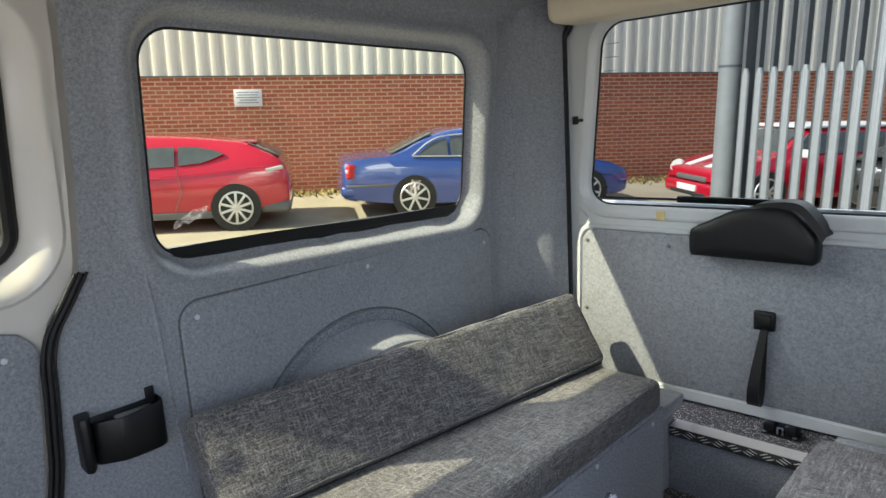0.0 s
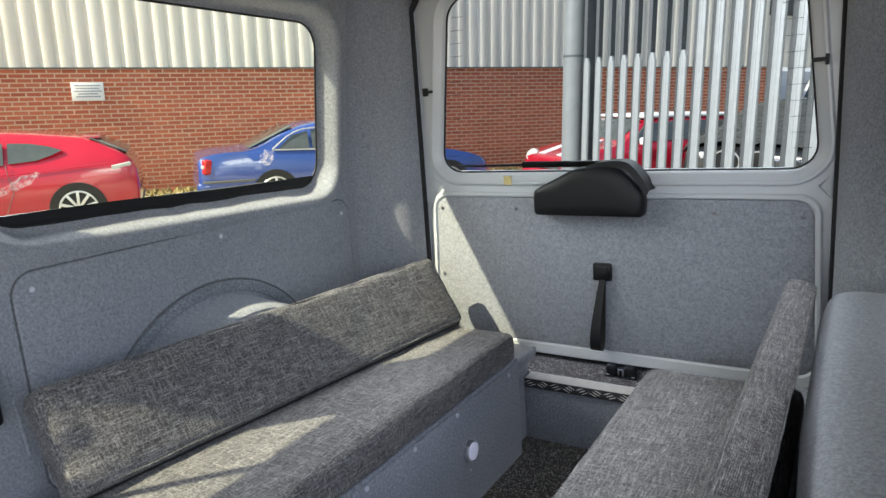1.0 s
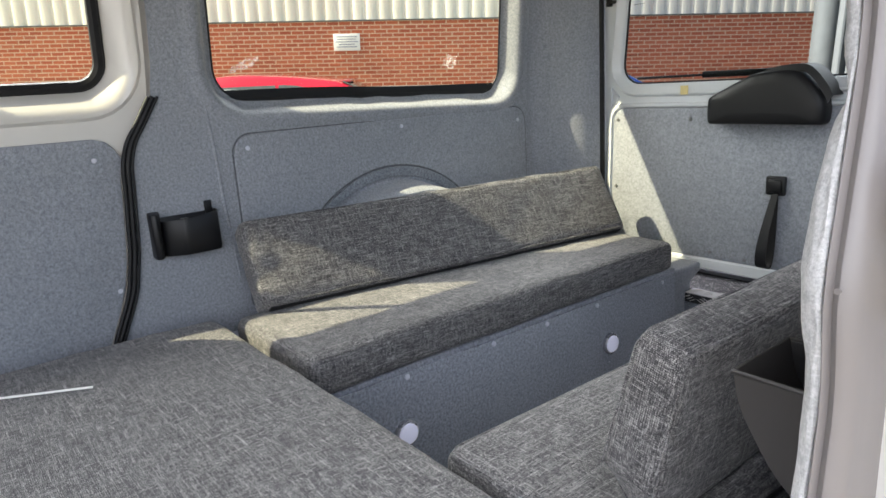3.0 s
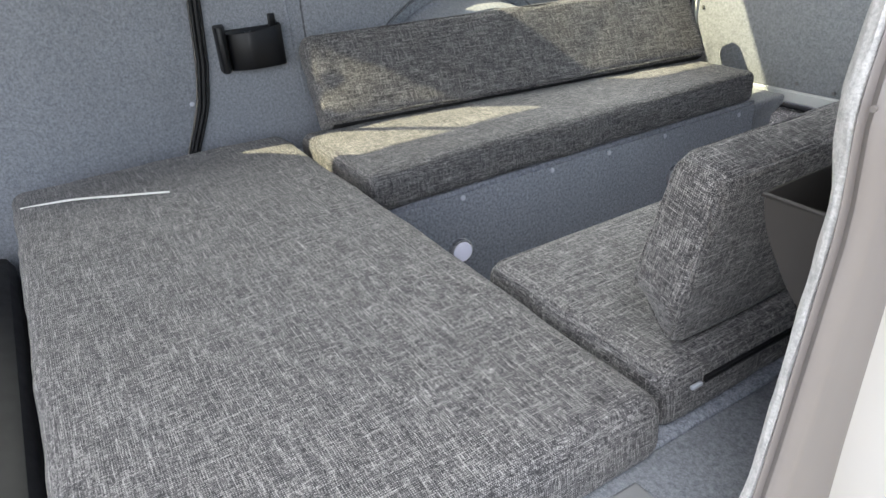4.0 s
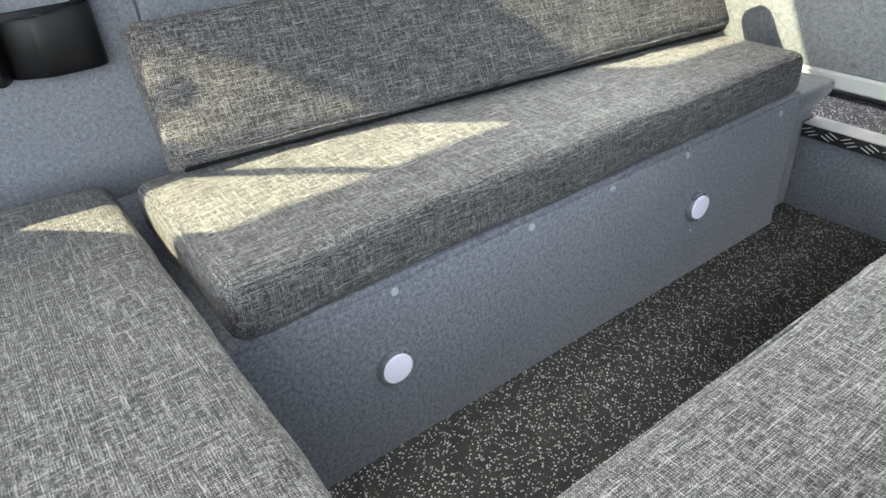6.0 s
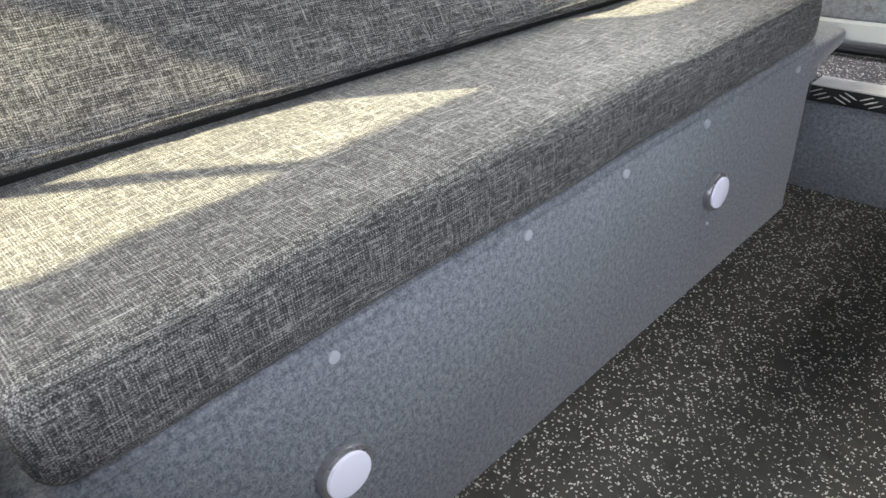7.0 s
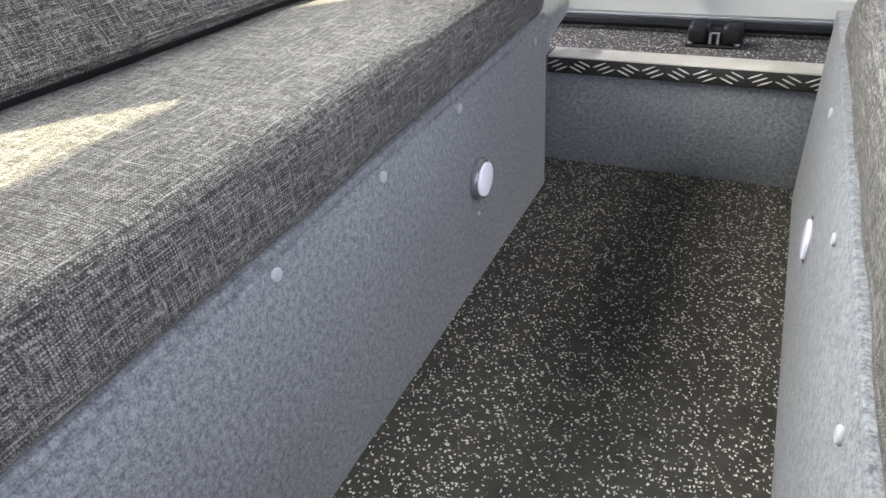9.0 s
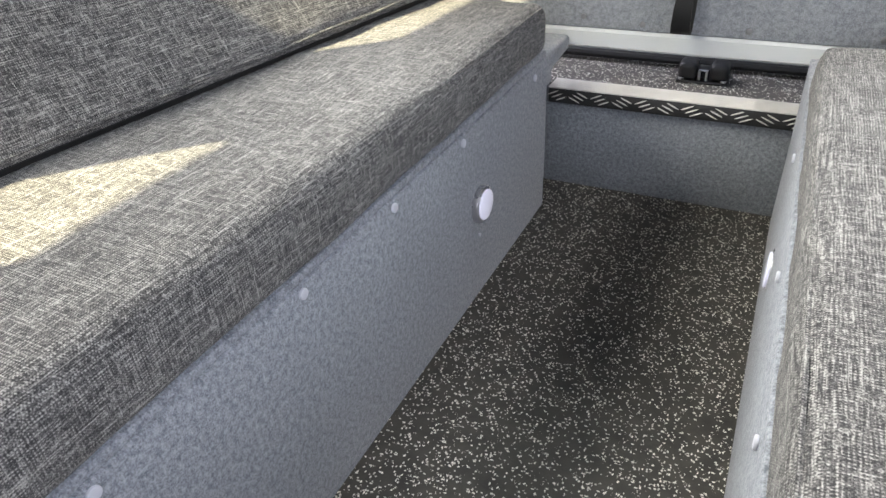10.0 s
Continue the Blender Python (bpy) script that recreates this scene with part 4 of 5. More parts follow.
def bin_():
    b = base("hanging_bin", "smoked dark plastic bin hung beside the door pillar", "bin", pose(0.875, -0.249, 0))
    prof = [(0.0, 0.672), (0.006, 0.645), (0.018, 0.622), (0.04, 0.590), (0.07, 0.566), (0.10, 0.555)]
    prof = smooth_line(prof, 4)
    w = 0.10
    t = 0.003
    part("front_wall", prism(prof + [(0.10, 0.672)], 0.0, t, 1), SMOKE, b)
    part("back_wall", prism(prof + [(0.10, 0.672)], w - t, w, 1), SMOKE, b)
    shell = [[(x, y, z) for x, z in prof] for y in (t, w - t)]
    inner = [[(x + t * 0.8, y, z + t * 0.6) for x, z in prof] for y in (w - t, t)]
    part("curved_wall", loft(shell + inner, closed=False), SMOKE, b)
    part("side_wall", box(0.097, 0.10, t, w - t, 0.555, 0.672), SMOKE, b)
    part("rim", tube([(0, 0, 0.672), (0, w, 0.672), (0.10, w, 0.672), (0.10, 0, 0.672)], 0.0028, True, 6), SMOKE, b)


bin_()
st = base("door_striker", "dark hexagonal door striker on a pale plate", "striker", pose(1.024, -0.263, 0.844, 90, 0, 0))
part("roller", cyl(0.027, 0.034, 28, 0.008, pose(0.005, 0.002, 0.017)), STRIKER, st, "dark rounded roller")
for h in (0.010, 0.022):
    part("groove", tube([(0.005 + 0.0273 * math.cos(a), 0.002 + 0.0273 * math.sin(a), h) for a in np.linspace(0, 2 * math.pi, 28, endpoint=False)], 0.0016, True, 6), RUBBER, st)
part("bolt_head", cyl(0.011, 0.004, 20, 0.0015, pose(0.006, 0.003, 0.035)), STRIKER, st)
part("plate", box(-0.034, 0.05, -0.088, -0.050, 0.0, 0.007, 0.003), BRASS, st, "pale yellow-passivated plate")
part("plate_screw", cyl(0.010, 0.006, 18, 0.002, pose(-0.004, -0.069, 0.009)), BRASS, st)


# ---- outside ----
EYE0 = Vector((0.818, -0.724, 1.182))
AX = [Vector((0.5917, 0.8051, -0.0417)), Vector((-0.8046, 0.5929, 0.0310)), Vector((0.0497, 0.0152, 0.9987))]
OUT = Matrix.Translation(EYE0) @ Matrix((AX[0], AX[1], AX[2])).transposed().to_4x4() @ Matrix.Translation((0, 0, -1.68))


def out(x, y, z=0.0, turn=0.0):
    """A pose in the yard: x along the building, y towards it, z up from the ground."""
    return OUT @ pose(x, y, z, 0, 0, turn)


def asphalt():
    m = Mat("dusty_concrete", 0.9, spec=0.3)
    g = m.math('ADD', m.math('MULTIPLY', m.noise(60, 4, 0.7), 0.5), m.math('MULTIPLY', m.noise(0.6, 5), 0.5))
    m.colour(m.ramp(g, [(0.35, (0.24, 0.215, 0.17)), (0.65, (0.46, 0.41, 0.32))]))
    m.bump(m.noise(80, 3), 0.5, 0.01)
    return m.m


def bricks():
    m = Mat("red_brick", 0.9, spec=0.2)
    b = m.t.nodes.new("ShaderNodeTexBrick")
    b.offset, b.squash = 0.5, 1.0
    for k, v in (("Scale", 1.0), ("Mortar Size", 0.012), ("Mortar Smooth", 0.2), ("Bias", 0.0), ("Brick Width", 0.225), ("Row Height", 0.075)):
        b.inputs[k].default_value = v
    b.inputs["Color1"].default_value = (0.46, 0.16, 0.085, 1)
    b.inputs["Color2"].default_value = (0.34, 0.105, 0.06, 1)
    b.inputs["Mortar"].default_value = (0.33, 0.22, 0.165, 1)
    mp = m.node("ShaderNodeMapping")
    mp.inputs["Rotation"].default_value = (radians(-90), 0, 0)
    m.link(m.co, mp.inputs["Vector"])
    m.link(mp.outputs[0], b.inputs["Vector"])
    n = m.noise(1.3, 5)
    c = m.mix(m.math('MULTIPLY', n, 0.35), b.outputs["Color"], (0.20, 0.10, 0.07))
    m.colour(m.mix(m.math('MULTIPLY', m.noise(35, 3), 0.3), c, (0.48, 0.24, 0.15)))
    m.bump(b.outputs["Fac"], -0.6, 0.01)
    return m.m


def cladding():
    m = Mat("pale_sheet_cladding", 0.5, spec=0.4)
    st = m.noise(1.0, 4, 0.6, m.mapped((3, 3, 0.25)))
    m.colour(m.ramp(st, [(0.3, (0.66, 0.64, 0.58)), (0.7, (0.82, 0.80, 0.74))]))
    return m.m


ASPHALT, BRICK, CLAD = asphalt(), bricks(), cladding()
GALV = plain("galvanised_steel", (0.235, 0.25, 0.255), 0.5, 0.2, 0.15, 14, 0.1)
GALV_POST = plain("weathered_gate_post_steel", (0.175, 0.187, 0.19), 0.55, 0.1, 0.25, 5, 0.1)
# shade on the far pales and the square post is put into these steels
GALV_SHADE = plain("shade_dark_pale_steel", (0.075, 0.082, 0.088), 0.6, 0.2, 0.2, 14, 0.1)
GALV_DIM = plain("dark_and_shaded_steel", (0.07, 0.078, 0.088), 0.6, 0.2, 0.2, 14, 0.1)
SIGN = plain("white_sign_board", (0.75, 0.76, 0.78), 0.5, 0.0, 0.04, 10, 0.0)
INK = plain("grey_sign_print", (0.28, 0.30, 0.36), 0.6, 0.0, 0.1, 10, 0.0)
RED = plain("red_car_paint", (0.44, 0.008, 0.028), 0.22, 0.0, 0.06, 3, 0.0, 0.5, 1.0)
BLUE = plain("blue_car_paint", (0.03, 0.065, 0.27), 0.22, 0.0, 0.08, 3, 0.0, 0.5, 1.0)
DARK = plain("black_car_paint", (0.02, 0.021, 0.022), 0.22, 0.0, 0.1, 3, 0.0, 0.5, 1.0)
CARGLASS = plain("dark_car_glass", (0.075, 0.085, 0.088), 0.08, 0.0, 0.5, 5, 0.0, 0.6, 0.3)
TYRE = plain("tyre_rubber", (0.02, 0.02, 0.02), 0.8, 0.0, 0.2, 40, 0.1)
ALLOY = plain("alloy_wheel", (0.60, 0.60, 0.60), 0.35, 0.7, 0.08, 20, 0.0)
LAMP_RED = plain("red_lamp_lens", (0.5, 0.02, 0.02), 0.15, 0.0, 0.1, 20, 0.0)
LAMP_CLEAR = plain("clear_lamp_lens", (0.50, 0.50, 0.49), 0.12, 0.0, 0.1, 20, 0.0)
TRIM = plain("grey_bumper_plastic", (0.12, 0.12, 0.12), 0.6, 0.0, 0.1, 20, 0.05)
WEED = plain("dry_weeds", (0.27, 0.22, 0.09), 0.9, 0.0, 0.4, 9, 0.3)
SHEET = plain("dark_car_cover_sheet", (0.055, 0.058, 0.055), 0.30, 0.0, 0.3, 4, 0.1)

bm = bmesh.new()
bmesh.ops.create_grid(bm, x_segments=2, y_segments=2, size=400)
thing("ground", bm, ASPHALT, "pale dusty concrete of the yard", "ground", kind="structure", at=out(0, 0))

hall = base("industrial_hall", "long industrial hall of red brick below pale ribbed sheet cladding", "building", out(0, 13.2))
MORTAR = plain("sandy_mortar", (0.60, 0.42, 0.31), 0.9, 0.0, 0.15, 6, 0.2)
brick_wall = part("brick_base", box(-60, 14.3, 0.004, 0.3, -0.2, 2.165), MORTAR, hall, "red brick wall with sandy joints")
for x0, x1 in ((-60, -9),):
    part("brick_field", box(x0, x1, -0.001, 0.0035, -0.2, 2.165), BRICK, hall, "red brick wall with sandy joints")
rib = []
x = -60.0
while x < 14.2:
    rib += [(x, 0.032), (x + 0.012, 0.018), (x + 0.035, -0.008), (x + 0.06, -0.016), (x + 0.13, -0.018), (x + 0.175, -0.012), (x + 0.205, 0.010), (x + 0.222, 0.030), (x + 0.236, 0.035)]
    x += 0.25
part("cladding", loft([[(a, b, z) for a, b in rib] for z in (2.19, 7.5)], closed=False), CLAD, hall, "pale ribbed metal sheets")
part("side_wall", box(14.0, 14.29, 0.31, 30, -0.2, 7.4), CLAD, hall)
part("flashing", box(-60, 14.3, -0.03, 0.04, 2.165, 2.19), TRIM, hall, "dark drip strip above the bricks")
part("roof", box(-60.2, 14.4, -0.1, 30, 7.5, 7.7), GALV, hall)
sg = base("wall_sign", "white notice board with lines of print on the brick wall", "sign", out(-1.11, 13.18, 1.79))
part("board", box(-0.25, 0.25, -0.012, 0.012, -0.155, 0.155, 0.004), SIGN, sg)
for i, wd in enumerate((0.40, 0.36, 0.42, 0.30, 0.38)):
    part("print_line", box(-wd / 2, wd / 2, -0.016, -0.0125, 0.09 - i * 0.046, 0.108 - i * 0.046), INK, sg, smooth=False)


# weeds along the foot of the wall
bm = bmesh.new()
rng = random.Random(4)
for i in range(5200):
    x, h = rng.uniform(-14, 14), rng.uniform(0.02, 0.12)
    y = 13.17 - abs(rng.gauss(0, 0.30))
    a = rng.uniform(0, 6.28)
    p = Vector((x, y, 0))
    d = Vector((math.cos(a), math.sin(a), 0)) * rng.uniform(0.012, 0.045)
    t = Vector((rng.gauss(0, 0.06), rng.gauss(0, 0.06), h))
    bm.faces.new([bm.verts.new(p - d), bm.verts.new(p + d), bm.verts.new(p + t)])
thing("weeds", bm, WEED, "dry weeds at the foot of the brick wall", "weeds", kind="stuff", at=out(0, 0))


# ---- palisade fence and its post ----
def fence():
    f = base("palisade_fence", "galvanised steel palisade fence with pointed pales", "fence", out(3.474, 5.09, 0, math.degrees(-1.476)))
    prof = [(-0.036, 0.006), (-0.031, -0.008), (-0.010, -0.012), (0.0, -0.008), (0.010, -0.012), (0.031, -0.008), (0.036, 0.006)]

    def pale(h):
        back = [(a, b + 0.003) for a, b in prof[::-1]]
        ring = prof + back
        return mesh_of("pale", loft([[(a, b, z) for a, b in ring] for z in (0.05, h - 0.06)] + [[(a * 0.45, b, h) for a, b in ring]], True, True), GALV, False)
    low, tall = pale(1.90), pale(2.75)
    for i in range(0, 28):
        shared("pale", low if i < 8 else tall, f, pose(i * 0.155, 0, 0))
    part("rail", box(-0.1, 4.4, 0.005, 0.05, 0.30, 0.35), GALV_DIM, f)
    # second row of square pales on the rail's far side, coloured with their shade
    square = mesh_of("square_pale", box(-0.020, 0.020, 0.0, 0.052, 0.05, 3.0, 0.003, 1), GALV_SHADE, False)
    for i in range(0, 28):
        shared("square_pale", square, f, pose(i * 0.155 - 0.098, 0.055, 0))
    part("rail", box(-0.3, 4.4, 0.108, 0.15, 2.60, 2.66), GALV_DIM, f)
    return f


fence()
po = base("gate_post", "thick round galvanised gate post with a base collar", "post", out(3.50, 5.33))
part("shaft", cyl(0.098, 3.4, 32, 0.0, pose(0, 0, 1.7)), GALV_POST, po)
part("collar", cyl(0.122, 0.25, 32, 0.01, pose(0, 0, 0.125)), GALV_POST, po)
part("joint", cyl(0.101, 0.02, 32, 0.0, pose(0, 0, 1.93)), GALV_DIM, po)


# the post's dark colour holds the shade it stands in
po = base("fence_post", "square steel post beside the gate post, darkened for its shade", "post", out(3.683, 5.34))
part("shaft", box(-0.06, 0.06, -0.06, 0.06, 0.0, 3.4, 0.006), GALV_DIM, po)
part("cap", box(-0.066, 0.066, -0.066, 0.066, 3.4, 3.42, 0.006), GALV_DIM, po)


# ---- parked cars ----
def wheel(parent, x, y, r, side, spokes=10):
    w = part("wheel", cyl(r, 0.20, 36, 0.03, pose(0, 0, 0, 90, 0, 0)), TYRE, parent, "black tyre on an alloy rim", pose(x, y, r))
    part("rim", cyl(r * 0.70, 0.02, 32, 0.004, pose(0, side * 0.095, 0, 90, 0, 0)), TRIM, w)
    part("rim_edge", tube([(r * 0.68 * math.cos(a), side * 0.106, r * 0.68 * math.sin(a)) for a in np.linspace(0, 2 * math.pi, 36, endpoint=False)], 0.014, True, 6), ALLOY, w)
    for k in range(spokes):
        bm = box(-0.017, 0.017, -0.012, 0.012, 0.0, r * 0.66, 0.004)
        bmesh.ops.transform(bm, verts=bm.verts, matrix=pose(0, side * 0.108, 0, 0, 360 / spokes * k, 0))
        part("spoke", bm, ALLOY, w)
    part("hub", cyl(0.045, 0.03, 16, 0.005, pose(0, side * 0.112, 0, 90, 0, 0)), ALLOY, w)


def car(name, label, at, paint, stations, W, wheels, r, spokes=10):
    """stations: rows of x, underside, belt height, roof height (or belt), and width factor, from rear to front."""
    c = base(name, label, "car", at, group="parked cars")
    S = smooth_line(stations, 4)
    loops, tops = [], []
    for x, zb, belt, top, k in S:
        h = W / 2 * k
        g = max(0.0, top - belt)
        q = min(1.0, g / 0.4)
        ring = [(0, zb), (0.80, zb), (0.95, zb + 0.05), (0.99, zb + 0.18), (1.0, zb + (belt - zb) * 0.55), (0.985, zb + (belt - zb) * 0.8), (0.94, belt)]
        half = [(x, a * h, z) for a, z in ring]
        for s, e in ((0.25, 0.05), (0.6, 0.12), (0.9, 0.20), (0.985, 0.30), (1.0, 0.55), (1.0, 1.0)):
            half.append((x, h * (0.94 - e * 0.94 if q < 0.01 else (0.93 - 0.25 * s * q) * (1 if e < 0.29 else (1 - e) / 0.75)), belt + g * s + (0.02 * (1 - (1 - e) ** 2) if q < 0.3 else 0)))
        loops.append(half + [(a, -b, z) for a, b, z in half[::-1][1:-1]])
    bm = loft(loops, True, True)
    part("body", bm, paint, c)
    for x, s in wheels:
        for side in (-1, 1):
            y = side * (W / 2 - 0.10)
            part("wheel_arch", cyl(r * 1.04, 0.04, 36, 0.0, pose(x, side * (W / 2 - 0.012), r, 90, 0, 0)), TYRE, c, "flat dark disc in place of the wheel arch opening")
            wheel(c, x, y, r, side, spokes)
    return c


def side_pane(c, pts, W, mat=None, name="side_window", out_=0.006):
    """A window on both flanks, given by (x, z, y as a share of half the width)."""
    for s in (-1, 1):
        bm = bmesh.new()
        f = bm.faces.new([bm.verts.new((x, s * (k * W / 2 + out_), z)) for x, z, k in pts])
        e = bmesh.ops.extrude_face_region(bm, geom=[f])
        bmesh.ops.translate(bm, verts=[v for v in e["geom"] if isinstance(v, bmesh.types.BMVert)], vec=(0, -s * 0.03, 0))
        part(name, bm, mat or CARGLASS, c, smooth=False)


# red hatchback: x runs from the rear end towards the nose
RW = 1.80
red = car("hatchback", "red hatchback with alloy wheels parked along the brick wall", out(-0.33, 10.30, 0, 180), RED,
          [(0.0, 0.40, 0.62, 0.62, 0.78), (0.04, 0.30, 0.86, 0.87, 0.89), (0.16, 0.27, 0.97, 1.03, 0.95), (0.52, 0.22, 0.97, 1.24, 0.99), (0.85, 0.20, 0.95, 1.30, 1.0), (1.5, 0.18, 0.92, 1.36, 1.0), (2.2, 0.18, 0.89, 1.37, 1.0), (2.8, 0.18, 0.87, 1.25, 1.0), (3.3, 0.18, 0.86, 0.98, 0.98), (3.8, 0.2, 0.78, 0.79, 0.95), (4.2, 0.24, 0.62, 0.63, 0.85), (4.3, 0.35, 0.5, 0.5, 0.7)], RW, ((0.72, 1), (3.38, 1)), 0.315, spokes=10)
side_pane(red, [(0.84, 1.115, 0.87), (0.95, 1.06, 0.90), (1.12, 0.995, 0.93), (1.42, 0.965, 0.94), (1.42, 1.225, 0.82), (1.20, 1.215, 0.825), (1.0, 1.175, 0.845)], RW)
side_pane(red, [(1.47, 0.953, 0.94), (2.85, 0.90, 0.94), (2.75, 1.0, 0.90), (2.3, 1.20, 0.82), (1.47, 1.22, 0.825)], RW)
part("rear_window", box(0.0, 0.46, -0.66, 0.66, -0.006, 0.016, 0.006), CARGLASS, red, at=pose(0.12, 0, 1.045, 0, -25, 0))
part("spoiler", box(0.42, 0.80, -0.60, 0.60, 1.245, 1.275, 0.012), RED, red)
for s in (-1, 1):
    part("door_seam", tube([(1.45, s * 0.862, 0.95), (1.43, s * 0.893, 0.80), (1.40, s * 0.902, 0.6), (1.50, s * 0.897, 0.32)], 0.004, False, 5), TRIM, red)
    part("crease", tube([(0.30, s * 0.868, 0.93), (1.0, s * 0.885, 0.86), (1.9, s * 0.892, 0.80), (3.2, s * 0.885, 0.76)], 0.007, False, 5), RED, red)
for s in (-1, 1):
    part("tail_lamp", soft_box(0.24, 0.09, 0.06, 0.02, (4, 3, 3), 0, 0), LAMP_CLEAR, red, "pale rear lamp", pose(0.20, s * 0.80, 0.88, 0, 10, s * 14))
    part("skirt", box(0.95, 3.1, s * 0.885 - 0.01, s * 0.885 + 0.01, 0.20, 0.30, 0.008), TRIM, red)
    part("door_handle", box(1.66, 1.82, s * 0.905 - 0.012, s * 0.905 + 0.012, 0.78, 0.81, 0.008), RED, red)
part("bumper", soft_box(0.44, 1.70, 0.17, 0.075, (6, 14, 4), 0, 0), TRIM, red, "grey lower rear bumper", pose(0.215, 0, 0.325))

# blue saloon: x from rear to nose, nose towards +x
BW = 1.75
blue = car("saloon", "blue saloon car with scuffed paint over its rear wheel", out(0.40, 10.65), BLUE,
           [(0.0, 0.42, 0.70, 0.70, 0.80), (0.04, 0.32, 0.90, 0.91, 0.90), (0.3, 0.26, 0.98, 0.99, 0.96), (0.75, 0.2, 0.99, 1.03, 0.99), (1.15, 0.18, 0.98, 1.25, 1.0), (1.6, 0.18, 0.96, 1.41, 1.0), (2.2, 0.18, 0.95, 1.45, 1.0), (2.8, 0.18, 0.94, 1.40, 1.0), (3.3, 0.18, 0.93, 1.12, 0.99), (3.6, 0.2, 0.91, 0.93, 0.98), (4.1, 0.22, 0.80, 0.81, 0.95), (4.42, 0.26, 0.66, 0.67, 0.84), (4.5, 0.36, 0.52, 0.52, 0.7)], BW, ((1.04, 1), (3.72, 1)), 0.31, spokes=7)
side_pane(blue, [(1.10, 1.03, 0.93), (1.55, 1.01, 0.94), (1.55, 1.30, 0.82), (1.32, 1.24, 0.85)], BW)
side_pane(blue, [(1.60, 1.01, 0.94), (2.35, 0.99, 0.94), (2.35, 1.35, 0.80), (1.60, 1.32, 0.81)], BW)
side_pane(blue, [(2.42, 0.99, 0.94), (3.2, 0.97, 0.94), (2.85, 1.28, 0.82), (2.42, 1.35, 0.80)], BW)
part("bumper", soft_box(0.26, 1.62, 0.20, 0.08, (5, 14, 4), 0, 0), BLUE, blue, "blue rear bumper with a soft edge", pose(0.10, 0, 0.46))
part("rear_window", box(0.0, 0.72, -0.58, 0.58, -0.006, 0.012, 0.005), CARGLASS, blue, at=pose(0.72, 0, 1.04, 0, -25, 0))
for s in (-1, 1):
    part("window_trim", tube([(x, s * (k * BW / 2 + 0.012), z) for x, z, k in smooth_line([(1.02, 1.03, 0.93), (1.30, 1.26, 0.85), (1.60, 1.345, 0.81), (2.35, 1.375, 0.80), (2.86, 1.30, 0.82), (3.25, 0.97, 0.94)], 4)], 0.012, False, 6), ALLOY, blue, "bright window trim")
    part("window_trim", tube([(1.02, s * 0.825, 1.02), (3.25, s * 0.832, 0.965)], 0.011, False, 6), ALLOY, blue, "bright window trim")
    part("tail_lamp", soft_box(0.13, 0.19, 0.24, 0.04, (3, 4, 4), 0, 0), LAMP_RED, blue, "red rear lamp", pose(0.115, s * 0.735, 0.79, 0, 6, -s * 16))
    part("reversing_lens", soft_box(0.13, 0.12, 0.06, 0.02, (3, 3, 3), 0, 0), LAMP_CLEAR, blue, "clear band across the rear lamp", pose(0.108, s * 0.76, 0.79, 0, 6, -s * 16))
    part("head_lamp", soft_box(0.28, 0.16, 0.14, 0.05, (4, 3, 3), 0, 0), LAMP_CLEAR, blue, "clear headlamp", pose(4.24, s * 0.68, 0.66, 0, 10, -s * 22))
    part("rub_strip", box(0.05, 0.75, s * 0.86 - 0.012, s * 0.86 + 0.012, 0.54, 0.58, 0.008), TRIM, blue)

# small red car behind the fence, nose towards -x
MW = 1.68
mini = car("small_hatchback", "small red car with a white roof and white bonnet stripes", out(5.72, 9.55, 0, 0), RED,
           [(0.0, 0.35, 0.55, 0.55, 0.75), (0.06, 0.24, 0.70, 0.71, 0.90), (0.5, 0.2, 0.84, 0.86, 0.97), (0.95, 0.18, 0.93, 0.97, 0.99), (1.35, 0.18, 0.95, 1.30, 1.0), (1.7, 0.18, 0.96, 1.40, 1.0), (2.4, 0.18, 0.97, 1.42, 1.0), (3.1, 0.18, 0.98, 1.40, 1.0), (3.45, 0.22, 0.98, 1.25, 0.97), (3.62, 0.3, 0.9, 0.92, 0.92), (3.68, 0.4, 0.6, 0.6, 0.8)], MW, ((0.72, 1), (3.05, 1)), 0.30, spokes=8)
side_pane(mini, [(1.10, 0.98, 0.935), (2.05, 0.99, 0.94), (2.05, 1.34, 0.82), (1.42, 1.31, 0.83)], MW)
side_pane(mini, [(2.12, 0.99, 0.94), (3.35, 1.0, 0.94), (3.2, 1.33, 0.82), (2.12, 1.34, 0.82)], MW)
part("roof_skin", soft_box(1.9, 1.22, 0.06, 0.028, (12, 8, 3), 0.02, 0), SIGN, mini, "white roof", pose(2.38, 0, 1.425))
part("windscreen", box(-0.30, 0.30, -0.58, 0.58, -0.006, 0.012, 0.005), CARGLASS, mini, at=pose(1.18, 0, 1.17, 0, -38, 0))
for s in (-1, 1):
    part("head_lamp", cyl(0.13, 0.10, 24, 0.03, pose(0.10, s * 0.58, 0.70, 0, -62, s * 12)), LAMP_CLEAR, mini, "round clear headlamp")
    part("stripe", box(-0.45, 0.36, -0.09, 0.09, -0.008, 0.006), SIGN, mini, "white bonnet stripe", pose(0.52, s * 0.27, 0.895, 0, -15.5, 0))
    part("mirror", soft_box(0.12, 0.2, 0.14, 0.04, (3, 3, 3), 0, 0), SIGN, mini, "white door mirror", pose(1.25, s * 0.92, 1.0))
part("grille", box(-0.02, 0.06, -0.42, 0.42, 0.50, 0.60, 0.03), TRIM, mini)
